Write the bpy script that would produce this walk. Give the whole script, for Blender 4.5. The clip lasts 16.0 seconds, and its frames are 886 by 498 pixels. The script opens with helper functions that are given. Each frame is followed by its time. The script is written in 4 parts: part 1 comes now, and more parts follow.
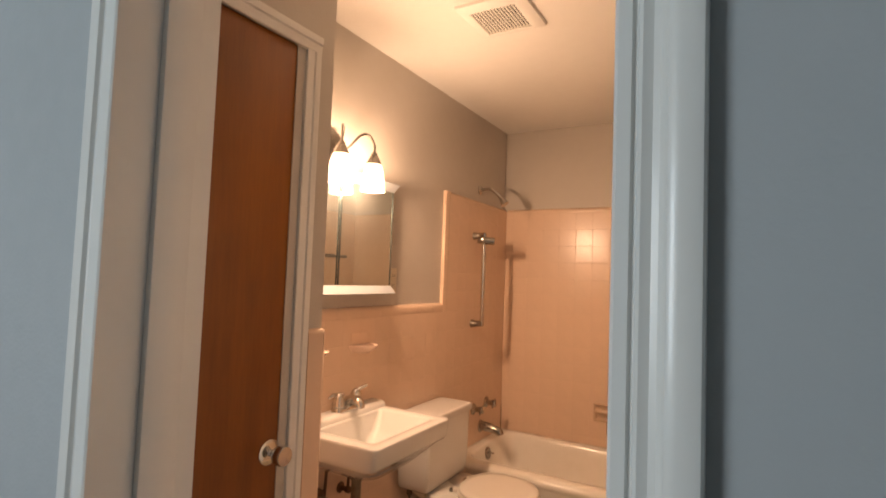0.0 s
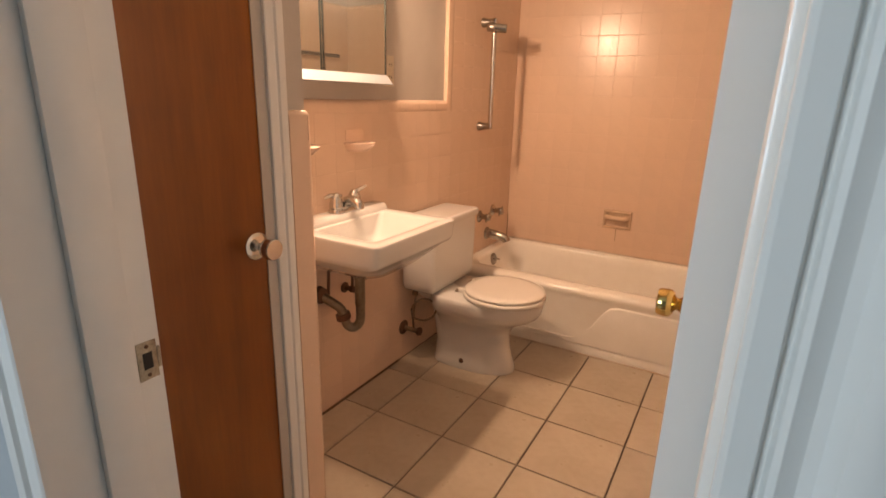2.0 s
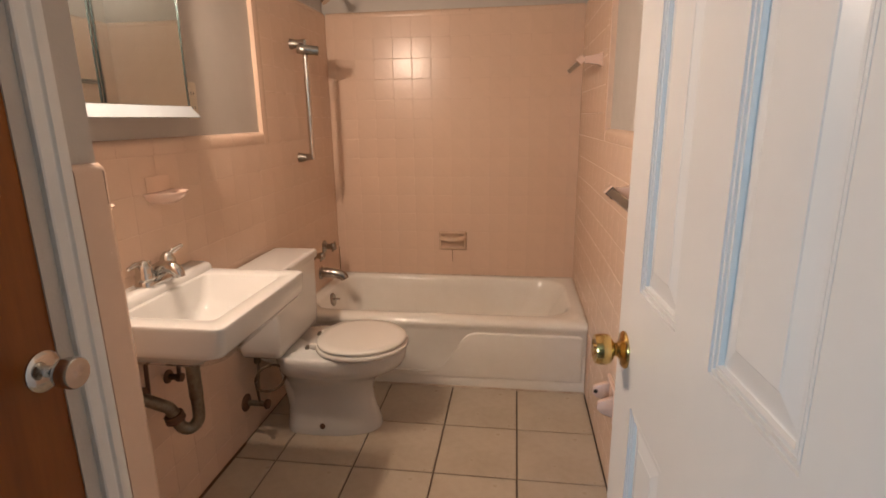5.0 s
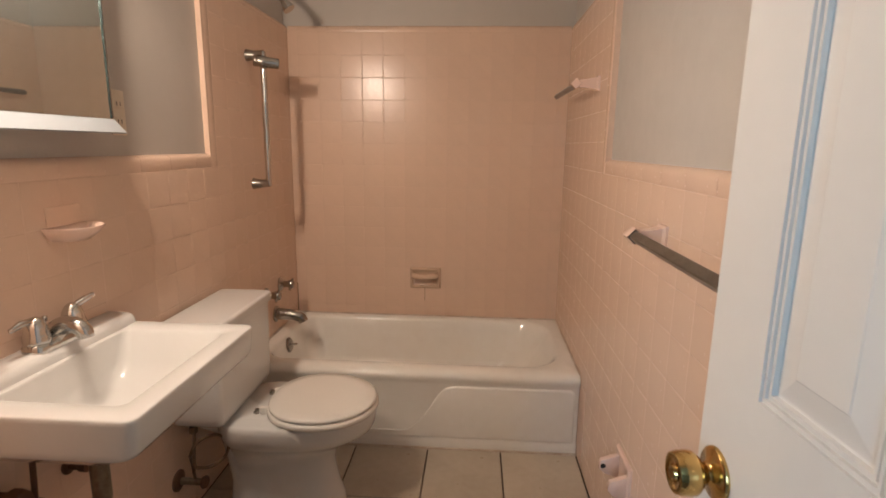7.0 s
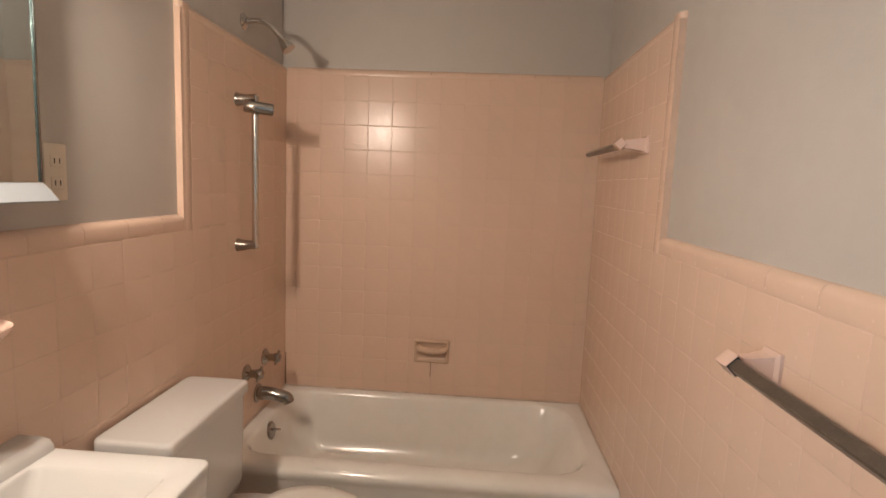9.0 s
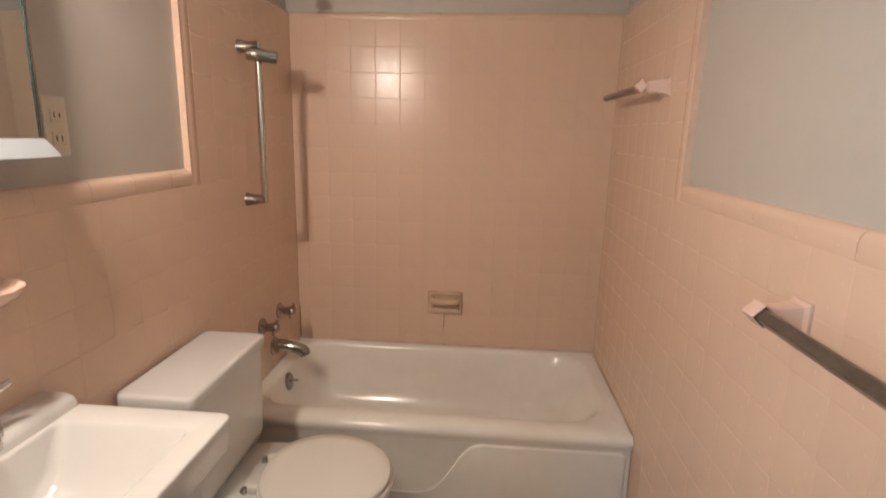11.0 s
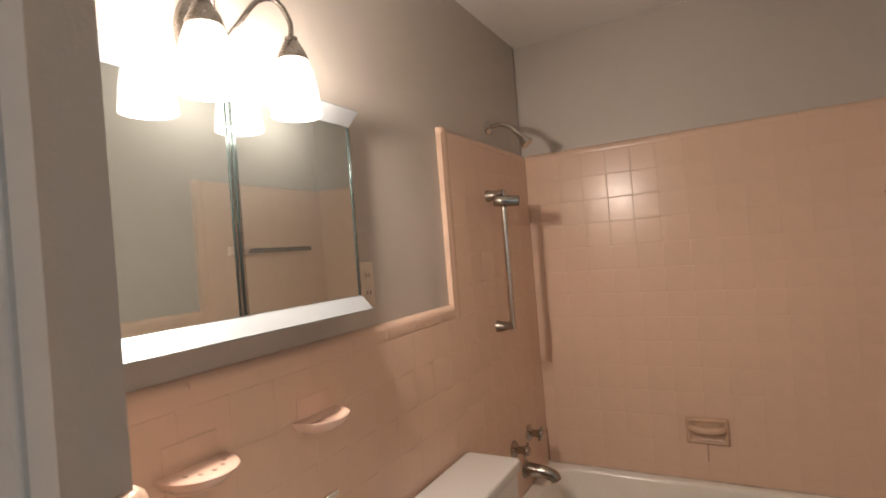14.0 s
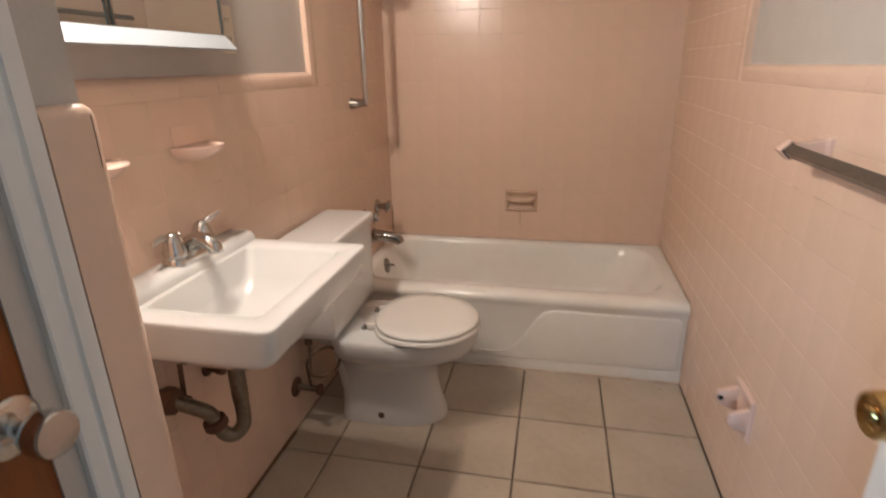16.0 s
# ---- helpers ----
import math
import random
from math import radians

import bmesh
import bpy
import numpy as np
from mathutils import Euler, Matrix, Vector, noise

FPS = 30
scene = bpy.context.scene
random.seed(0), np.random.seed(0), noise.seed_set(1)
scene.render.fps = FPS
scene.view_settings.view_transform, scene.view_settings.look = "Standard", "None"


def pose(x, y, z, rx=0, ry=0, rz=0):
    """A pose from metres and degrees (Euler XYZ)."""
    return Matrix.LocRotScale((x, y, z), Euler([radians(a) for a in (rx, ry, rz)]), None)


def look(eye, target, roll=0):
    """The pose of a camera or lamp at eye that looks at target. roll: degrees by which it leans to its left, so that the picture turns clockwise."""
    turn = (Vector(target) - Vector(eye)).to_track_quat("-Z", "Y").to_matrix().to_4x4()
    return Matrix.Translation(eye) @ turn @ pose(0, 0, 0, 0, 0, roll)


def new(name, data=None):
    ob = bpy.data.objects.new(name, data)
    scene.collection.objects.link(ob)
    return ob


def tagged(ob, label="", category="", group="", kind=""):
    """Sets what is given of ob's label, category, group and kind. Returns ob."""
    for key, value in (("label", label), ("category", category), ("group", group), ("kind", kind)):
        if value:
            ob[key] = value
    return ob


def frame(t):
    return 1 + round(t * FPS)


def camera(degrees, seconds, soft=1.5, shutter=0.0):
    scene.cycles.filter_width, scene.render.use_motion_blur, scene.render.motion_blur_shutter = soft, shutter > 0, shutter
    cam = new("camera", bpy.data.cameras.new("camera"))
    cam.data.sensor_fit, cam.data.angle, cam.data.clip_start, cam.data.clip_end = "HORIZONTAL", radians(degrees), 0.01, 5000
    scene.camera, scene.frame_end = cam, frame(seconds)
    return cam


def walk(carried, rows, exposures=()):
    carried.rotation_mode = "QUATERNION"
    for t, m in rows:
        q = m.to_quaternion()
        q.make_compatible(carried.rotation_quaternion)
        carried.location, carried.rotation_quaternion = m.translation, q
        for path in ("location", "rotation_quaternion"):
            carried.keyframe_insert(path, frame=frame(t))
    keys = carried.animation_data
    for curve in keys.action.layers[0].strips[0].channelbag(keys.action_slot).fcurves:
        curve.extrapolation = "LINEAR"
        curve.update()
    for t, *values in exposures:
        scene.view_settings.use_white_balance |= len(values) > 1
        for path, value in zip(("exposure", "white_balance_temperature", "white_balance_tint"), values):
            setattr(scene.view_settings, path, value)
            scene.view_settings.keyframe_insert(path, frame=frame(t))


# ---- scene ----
cam = camera(80.7, 16.0, soft=1.7, shutter=0.3)
PATH = [
    (0, (1.421, -3.367, 1.379), (0.425, -1.625, 1.483), 2.1),
    (0.5, (1.417, -3.375, 1.358), (0.449, -1.630, 1.603), 1.9),
    (1, (1.400, -3.346, 1.332), (0.444, -1.580, 1.336), 1.4),
    (1.5, (1.368, -3.234, 1.285), (0.360, -1.526, 0.975), 0.2),
    (2, (1.324, -3.186, 1.253), (0.372, -1.516, 0.690), 1.6),
    (2.5, (1.246, -3.190, 1.271), (0.437, -1.459, 0.679), 1.7),
    (3, (1.150, -3.213, 1.290), (0.482, -1.375, 0.859), 2.7),
    (3.5, (1.139, -3.178, 1.295), (0.547, -1.298, 0.941), 1.7),
    (4, (1.121, -3.073, 1.293), (0.616, -1.170, 0.937), 0.2),
    (4.5, (1.078, -3.017, 1.287), (0.696, -1.100, 0.864), 0.2),
    (4.7, (1.078, -3.032, 1.282), (0.758, -1.119, 0.794), -0.7),
    (7, (0.966, -2.740, 1.270), (0.850, -0.781, 0.883), 0.8),
    (7.5, (0.936, -2.633, 1.261), (0.822, -0.666, 0.915), 0.9),
    (8, (0.867, -2.537, 1.300), (0.772, -0.559, 1.017), 1.7),
    (8.5, (0.887, -2.434, 1.342), (0.782, -0.453, 1.097), 2.4),
    (10.8, (0.869, -2.364, 1.370), (0.711, -0.399, 1.036), 1.4),
    (11, (0.871, -2.366, 1.353), (0.726, -0.419, 0.921), 1.4),
    (11.5, (0.858, -2.382, 1.331), (0.765, -0.470, 0.751), 1.6),
    (12, (0.858, -2.391, 1.315), (0.751, -0.511, 0.639), 1.1),
    (12.5, (0.839, -2.408, 1.339), (0.676, -0.515, 0.712), 0.4),
    (13, (0.847, -2.412, 1.377), (0.458, -0.493, 0.969), -1.2),
    (13.5, (0.877, -2.456, 1.404), (0.162, -0.596, 1.239), -3.4),
    (14, (0.855, -2.464, 1.419), (-0.109, -0.712, 1.430), -4.6),
    (14.5, (0.849, -2.484, 1.412), (-0.185, -0.773, 1.352), -4.7),
    (15, (0.851, -2.475, 1.357), (-0.113, -0.752, 1.032), -2.6),
    (15.5, (0.875, -2.543, 1.317), (0.128, -0.756, 0.816), -1.5),
    (16, (0.872, -2.702, 1.243), (0.472, -0.859, 0.582), -1.1),
]
EXPOSURES = [
    (0.0, 1.08, 9300, 32),
    (1.2, 1.20, 9000, 30),
    (2.2, 1.37, 8400, 30),
    (3.5, 1.22, 7700, 25),
    (4.5, 1.05, 6900, 20),
    (7.0, 0.90, 6150, 14),
    (11.0, 1.0, 5800, 11),
    (13.5, 0.77, 5900, 12),
    (14.5, 0.87, 5750, 12),
    (16.0, 1.1, 5600, 11),
]
walk(cam, [(t, look(eye, target, roll)) for t, eye, target, roll in PATH], EXPOSURES)

# ---- world and large lights ----
world = bpy.data.worlds.new("world")
scene.world = world
world.use_nodes = True
sky = world.node_tree.nodes.new("ShaderNodeTexSky")
sky.sky_type, sky.sun_disc, sky.sun_elevation, sky.sun_rotation = "NISHITA", False, radians(40), radians(200)
world.node_tree.links.new(sky.outputs[0], world.node_tree.nodes["Background"].inputs[0])
world.node_tree.nodes["Background"].inputs[1].default_value = 0.1

LAMP_GLOW = 2.0
BULB_WATTS = 6.1
OPENING_WATTS = 2.9
LAMP_COLOR = (1.0, 0.80, 0.60)
window_light = new("window_daylight", bpy.data.lights.new("window_daylight", "AREA"))
window_light.data.shape, window_light.data.size, window_light.data.size_y = "RECTANGLE", 0.8, 1.2
window_light.data.energy, window_light.data.color = 24.0, (0.42, 0.75, 1.0)
window_light.matrix_world = look((-0.4, -5.58, 1.5), (0.7, -2.9, 1.3))
for y in (-1.885, -1.685):
    lamp = new("vanity_lamp", bpy.data.lights.new("vanity_lamp", "POINT"))
    lamp.data.energy, lamp.data.color, lamp.data.shadow_soft_size = BULB_WATTS, LAMP_COLOR, 0.03
    lamp.location = (0.125, y, 1.755)
    down = new("vanity_lamp_opening", bpy.data.lights.new("vanity_lamp_opening", "SPOT"))
    down.data.energy, down.data.color, down.data.shadow_soft_size = OPENING_WATTS, LAMP_COLOR, 0.03
    down.data.spot_size, down.data.spot_blend = radians(180), 0.3
    down.location = (0.125, y, 1.735)


# ---- materials ----
def material(name, color, rough=0.5, metal=0.0, coat=0.0, vary=0.0, scale=8.0, bump=0.0, bump_scale=60.0, second=None, mix_scale=3.0,
             stretch=(1, 1, 1), random_tone=0.0, rough_vary=0.08, spec=0.5):
    m = bpy.data.materials.new(name)
    m.use_nodes = True
    nt = m.node_tree
    b = nt.nodes["Principled BSDF"]
    b.inputs["Base Color"].default_value = (*color, 1)
    b.inputs["Roughness"].default_value = rough
    b.inputs["Metallic"].default_value = metal
    b.inputs["Specular IOR Level"].default_value = spec
    b.inputs["Coat Weight"].default_value = coat
    b.inputs["Coat Roughness"].default_value = 0.06
    tc = nt.nodes.new("ShaderNodeTexCoord")
    mp = nt.nodes.new("ShaderNodeMapping")
    mp.inputs["Scale"].default_value = stretch
    nt.links.new(tc.outputs["Object"], mp.inputs[0])

    def noise_node(sc, detail=4.0):
        n = nt.nodes.new("ShaderNodeTexNoise")
        n.inputs["Scale"].default_value = sc
        n.inputs["Detail"].default_value = detail
        nt.links.new(mp.outputs[0], n.inputs["Vector"])
        return n

    if vary or second or random_tone:
        n1, n2 = noise_node(scale), noise_node(scale * 9)
        add = nt.nodes.new("ShaderNodeMath")
        add.operation = "MULTIPLY_ADD"
        nt.links.new(n2.outputs["Fac"], add.inputs[0])
        add.inputs[1].default_value = 0.4
        nt.links.new(n1.outputs["Fac"], add.inputs[2])
        rng = nt.nodes.new("ShaderNodeMapRange")
        nt.links.new(add.outputs[0], rng.inputs[0])
        rng.inputs[1].default_value, rng.inputs[2].default_value = 0.45, 0.95
        mixn = nt.nodes.new("ShaderNodeMix")
        mixn.data_type = "RGBA"
        other = second or tuple(c * (1 - vary) for c in color)
        mixn.inputs["A"].default_value, mixn.inputs["B"].default_value = (*color, 1), (*other, 1)
        nt.links.new(rng.outputs[0], mixn.inputs["Factor"])
        out = mixn.outputs["Result"]
        if random_tone:
            info = nt.nodes.new("ShaderNodeObjectInfo")
            r2 = nt.nodes.new("ShaderNodeMapRange")
            nt.links.new(info.outputs["Random"], r2.inputs[0])
            r2.inputs[3].default_value, r2.inputs[4].default_value = 1 - random_tone, 1 + random_tone * 0.5
            hsv = nt.nodes.new("ShaderNodeHueSaturation")
            nt.links.new(r2.outputs[0], hsv.inputs["Value"])
            nt.links.new(out, hsv.inputs["Color"])
            out = hsv.outputs[0]
        nt.links.new(out, b.inputs["Base Color"])
        r3 = nt.nodes.new("ShaderNodeMapRange")
        nt.links.new(n2.outputs["Fac"], r3.inputs[0])
        r3.inputs[3].default_value, r3.inputs[4].default_value = max(0.02, rough - rough_vary), rough + rough_vary
        nt.links.new(r3.outputs[0], b.inputs["Roughness"])
    if bump:
        nb, nc = noise_node(bump_scale, 2.0), noise_node(bump_scale * 0.12, 1.0)
        s = nt.nodes.new("ShaderNodeMath")
        s.operation = "MULTIPLY_ADD"
        nt.links.new(nc.outputs["Fac"], s.inputs[0])
        s.inputs[1].default_value = 2.0
        nt.links.new(nb.outputs["Fac"], s.inputs[2])
        bp = nt.nodes.new("ShaderNodeBump")
        bp.inputs["Strength"].default_value = 1.0
        bp.inputs["Distance"].default_value = bump
        nt.links.new(s.outputs[0], bp.inputs["Height"])
        nt.links.new(bp.outputs[0], b.inputs["Normal"])
    return m


def wood_material(name, dark, light):
    m = bpy.data.materials.new(name)
    m.use_nodes = True
    nt = m.node_tree
    b = nt.nodes["Principled BSDF"]
    b.inputs["Roughness"].default_value = 0.38
    tc, mp = nt.nodes.new("ShaderNodeTexCoord"), nt.nodes.new("ShaderNodeMapping")
    nt.links.new(tc.outputs["Object"], mp.inputs[0])
    mp.inputs["Scale"].default_value = (9, 9, 0.8)
    n, f = nt.nodes.new("ShaderNodeTexNoise"), nt.nodes.new("ShaderNodeTexNoise")
    n.inputs["Scale"].default_value, n.inputs["Detail"].default_value, n.inputs["Distortion"].default_value = 1.0, 6, 1.2
    f.inputs["Scale"].default_value = 14
    nt.links.new(mp.outputs[0], n.inputs["Vector"])
    nt.links.new(mp.outputs[0], f.inputs["Vector"])
    blot = nt.nodes.new("ShaderNodeTexNoise")
    blot.inputs["Scale"].default_value = 2.2
    nt.links.new(tc.outputs["Object"], blot.inputs["Vector"])
    a = nt.nodes.new("ShaderNodeMath")
    a.operation = "MULTIPLY_ADD"
    a.inputs[1].default_value = 0.35
    nt.links.new(f.outputs["Fac"], a.inputs[0])
    nt.links.new(n.outputs["Fac"], a.inputs[2])
    a2 = nt.nodes.new("ShaderNodeMath")
    a2.operation = "MULTIPLY_ADD"
    a2.inputs[1].default_value = 0.95
    nt.links.new(blot.outputs["Fac"], a2.inputs[0])
    nt.links.new(a.outputs[0], a2.inputs[2])
    ramp = nt.nodes.new("ShaderNodeMapRange")
    ramp.inputs[1].default_value, ramp.inputs[2].default_value = 0.80, 1.5
    nt.links.new(a2.outputs[0], ramp.inputs[0])
    mx = nt.nodes.new("ShaderNodeMix")
    mx.data_type = "RGBA"
    mx.inputs["A"].default_value, mx.inputs["B"].default_value = (*dark, 1), (*light, 1)
    nt.links.new(ramp.outputs[0], mx.inputs["Factor"])
    nt.links.new(mx.outputs["Result"], b.inputs["Base Color"])
    bp = nt.nodes.new("ShaderNodeBump")
    bp.inputs["Distance"].default_value = 0.0003
    nt.links.new(a.outputs[0], bp.inputs["Height"])
    nt.links.new(bp.outputs[0], b.inputs["Normal"])
    return m


PINK = (0.700, 0.510, 0.388)
M_TILE = material("pink_glazed_tile", PINK, 0.24, coat=0.0, vary=0.05, scale=5, bump=0.00003, bump_scale=14, random_tone=0.008)
M_TILE_BED = material("pink_painted_grout", (0.665, 0.475, 0.353), 0.4, vary=0.14, scale=6, bump=0.0003)
M_CERAMIC_PINK = material("pink_ceramic", (0.72, 0.52, 0.42), 0.14, coat=0.3, vary=0.05, bump=0.0001)
M_PAINT = material("grey_wall_paint", (0.49, 0.452, 0.408), 0.42, vary=0.06, scale=2.5, bump=0.0005, bump_scale=140)
M_PAINT_HALL = material("grey_hall_paint", (0.40, 0.435, 0.45), 0.5, vary=0.06, scale=2.5, bump=0.0005, bump_scale=140)
M_CEIL = material("ceiling_white_paint", (0.74, 0.73, 0.70), 0.7, vary=0.05, scale=2, bump=0.0006, bump_scale=120)
M_TRIM = material("white_gloss_trim_paint", (0.74, 0.73, 0.70), 0.30, coat=0.12, vary=0.05, scale=5, rough_vary=0.03, bump=0.00006, bump_scale=60)
M_DOOR = material("white_gloss_door_paint", (0.69, 0.67, 0.635), 0.26, coat=0.08, vary=0.03, scale=4, rough_vary=0.02, bump=0.00004, bump_scale=60)
M_WOOD = wood_material("brown_veneer", (0.150, 0.038, 0.004), (0.280, 0.085, 0.010))
M_FLOOR = material("beige_floor_tile", (0.50, 0.43, 0.34), 0.3, second=(0.40, 0.33, 0.25), scale=3.5, bump=0.0005, bump_scale=30, random_tone=0.06, vary=0.1)
M_GROUT = material("dark_floor_grout", (0.115, 0.080, 0.055), 0.8, vary=0.3, scale=9, bump=0.001)
M_HALLFLOOR = material("hall_floor_boards", (0.20, 0.12, 0.07), 0.4, vary=0.25, scale=4, bump=0.0004)
M_PORC = material("white_porcelain", (0.64, 0.63, 0.605), 0.10, coat=0.4, vary=0.025, scale=3, rough_vary=0.03)
M_ENAMEL = material("white_tub_enamel", (0.82, 0.795, 0.74), 0.15, coat=0.3, second=(0.75, 0.71, 0.64), scale=2.2, rough_vary=0.06, bump=0.0003, bump_scale=12)
M_SEAT = material("white_plastic_seat", (0.70, 0.665, 0.61), 0.22, coat=0.2, vary=0.03)
M_CHROME = material("chrome", (0.62, 0.60, 0.57), 0.10, 1.0, vary=0.15, scale=20)
M_NICKEL = material("brushed_nickel", (0.36, 0.33, 0.30), 0.26, 1.0, vary=0.2, scale=30)
M_BRASS = material("polished_brass", (0.72, 0.47, 0.17), 0.13, 1.0, vary=0.2, scale=18)
M_HOSE = material("brown_braided_hose", (0.16, 0.10, 0.05), 0.45, 0.4, second=(0.08, 0.045, 0.02), scale=60, bump=0.0006, bump_scale=300)
M_PLATE = material("worn_plate_metal", (0.52, 0.45, 0.34), 0.38, 0.75, second=(0.16, 0.11, 0.07), scale=30)
M_TRAP = material("tarnished_pipe", (0.26, 0.22, 0.16), 0.42, 0.8, second=(0.12, 0.085, 0.055), scale=12, bump=0.0006)
M_RUST = material("rusty_dark_iron", (0.07, 0.035, 0.02), 0.75, 0.2, second=(0.15, 0.07, 0.035), scale=15, bump=0.001)
M_BAR = material("worn_satin_bar", (0.23, 0.195, 0.155), 0.36, 0.75, vary=0.3, scale=25)
M_PLASTIC = material("ivory_plastic", (0.68, 0.60, 0.48), 0.3, vary=0.05)
# Near-black that stands for the shade inside holes, slots and gaps.
M_RECESS_SHADE = material("painted_recess_shade", (0.02, 0.016, 0.012), 0.8)
M_CAB = material("cabinet_white_steel", (0.72, 0.72, 0.71), 0.18, 0.35, coat=0.4, vary=0.05, bump=0.0002)
M_STRIP = material("mirror_edge_strip", (0.10, 0.14, 0.14), 0.15, 0.8, vary=0.2)
M_CAULK = material("caulk", (0.62, 0.55, 0.47), 0.5, second=(0.36, 0.25, 0.17), scale=11)
M_STAIN = material("brown_mould_stain", (0.14, 0.075, 0.035), 0.7, vary=0.3)
M_BEVEL = material("satin_white_metal_frame", (0.40, 0.43, 0.455), 0.3, 0.45, vary=0.03, scale=3, rough_vary=0.01)
M_MIRROR = material("mirror_silver", (0.66, 0.70, 0.665), 0.02, 0.96, vary=0.05, scale=3, rough_vary=0.0)
M_OLDCHROME = material("old_chrome", (0.42, 0.39, 0.35), 0.16, 1.0, vary=0.25, scale=18)


def glow_material(name, color, strength):
    m = bpy.data.materials.new(name)
    m.use_nodes = True
    b = m.node_tree.nodes["Principled BSDF"]
    b.inputs["Base Color"].default_value = (0.22, 0.22, 0.22, 1)
    b.inputs["Roughness"].default_value = 0.35
    b.inputs["Emission Color"].default_value = (*color, 1)
    b.inputs["Emission Strength"].default_value = strength
    return m


M_SHADE = glow_material("lit_frosted_glass", LAMP_COLOR, LAMP_GLOW)
M_BULB = glow_material("lit_bulb", LAMP_COLOR, 14.0)


# ---- mesh helpers ----
def world_loc(ob):
    v = Vector((0, 0, 0))
    while ob is not None:
        v += ob.location
        ob = ob.parent
    return v


def finish(bm, smooth=True, angle=38):
    bmesh.ops.recalc_face_normals(bm, faces=bm.faces[:])
    for f in bm.faces:
        f.smooth = smooth
    for e in bm.edges:
        e.smooth = len(e.link_faces) == 2 and e.calc_face_angle(0) < radians(angle)


def part(name, bm, mat, parent=None, label="", kind="", category="", smooth=True, angle=38, local=False):
    finish(bm, smooth, angle)
    if parent is not None and not local:
        bmesh.ops.translate(bm, vec=-world_loc(parent), verts=bm.verts[:])
    me = bpy.data.meshes.new(name)
    bm.to_mesh(me)
    bm.free()
    me.materials.append(mat)
    ob = new(name, me)
    ob.parent = parent
    return tagged(ob, label, category, "", kind)


def thing(name, loc, label, category, group=""):
    ob = new(name)
    ob.empty_display_size = 0.05
    ob.location = loc
    return tagged(ob, label, category, group)


def box(lo, hi, bevel=0.0, seg=2, bm=None):
    bm = bm or bmesh.new()
    c = [(a + b) / 2 for a, b in zip(lo, hi)]
    d = [max(abs(b - a), 1e-5) for a, b in zip(lo, hi)]
    made = bmesh.ops.create_cube(bm, size=1, matrix=Matrix.LocRotScale(c, None, d))
    if bevel:
        edges = list({e for v in made["verts"] for e in v.link_edges})
        bmesh.ops.bevel(bm, geom=edges, offset=bevel, segments=seg, affect="EDGES", profile=0.5)
    return bm


def loft(rings, cap_start=True, cap_end=True, bm=None, closed=True):
    bm = bm or bmesh.new()
    rows = [[bm.verts.new(p) for p in r] for r in rings]
    n = len(rows[0])
    for a, b in zip(rows, rows[1:]):
        for i in range(n if closed else n - 1):
            j = (i + 1) % n
            bm.faces.new((a[i], a[j], b[j], b[i]))
    if cap_start:
        bm.faces.new(list(reversed(rows[0])))
    if cap_end:
        bm.faces.new(rows[-1])
    return bm


def lathe(profile, m=None, n=24, bm=None, caps=True):
    """profile: (radius, height) pairs round the local z axis, placed by m."""
    m = m or Matrix.Identity(4)
    rings = [[m @ Vector((max(r, 1e-4) * math.cos(2 * math.pi * k / n), max(r, 1e-4) * math.sin(2 * math.pi * k / n), z)) for k in range(n)] for r, z in profile]
    return loft(rings, caps, caps, bm)


def axis_to(origin, direction):
    q = Vector(direction).to_track_quat("Z", "Y")
    return Matrix.Translation(origin) @ q.to_matrix().to_4x4()


def curve_points(points, steps=8):
    """A smooth line through the points."""
    p = [Vector(q) for q in points]
    p = [2 * p[0] - p[1]] + p + [2 * p[-1] - p[-2]]
    out = []
    for i in range(1, len(p) - 2):
        for k in range(steps):
            t = k / steps
            a, b, c, d = p[i - 1:i + 3]
            out.append(0.5 * ((2 * b) + (c - a) * t + (2 * a - 5 * b + 4 * c - d) * t * t + (3 * b - a - 3 * c + d) * t ** 3))
    return out + [p[-2]]


def tube(points, radius, n=12, bm=None, smooth=0):
    pts = curve_points(points, smooth) if smooth else [Vector(q) for q in points]
    rad = radius if callable(radius) else (lambda s: radius)
    rings, side = [], None
    for i, q in enumerate(pts):
        d = (pts[min(i + 1, len(pts) - 1)] - pts[max(i - 1, 0)]).normalized()
        side = (side - d * side.dot(d)).normalized() if side is not None else d.orthogonal().normalized()
        up = d.cross(side)
        r = rad(i / max(1, len(pts) - 1))
        rings.append([q + r * (math.cos(2 * math.pi * k / n) * side + math.sin(2 * math.pi * k / n) * up) for k in range(n)])
    return loft(rings, bm=bm)


def rrect(x0, x1, y0, y1, z, r, n=6, corners=None):
    """A rounded rectangle as a ring of points; corners: own radii for (x1 y1), (x0 y1), (x0 y0), (x1 y0)."""
    rs = corners or (r,) * 4
    out = []
    for k, (sx, sy) in enumerate(((1, 1), (-1, 1), (-1, -1), (1, -1))):
        rr = rs[k]
        cx, cy = (x1 - rr if sx > 0 else x0 + rr), (y1 - rr if sy > 0 else y0 + rr)
        for i in range(n + 1):
            a = math.pi / 2 * (k + i / n)
            out.append((cx + rr * math.cos(a), cy + rr * math.sin(a), z))
    return out


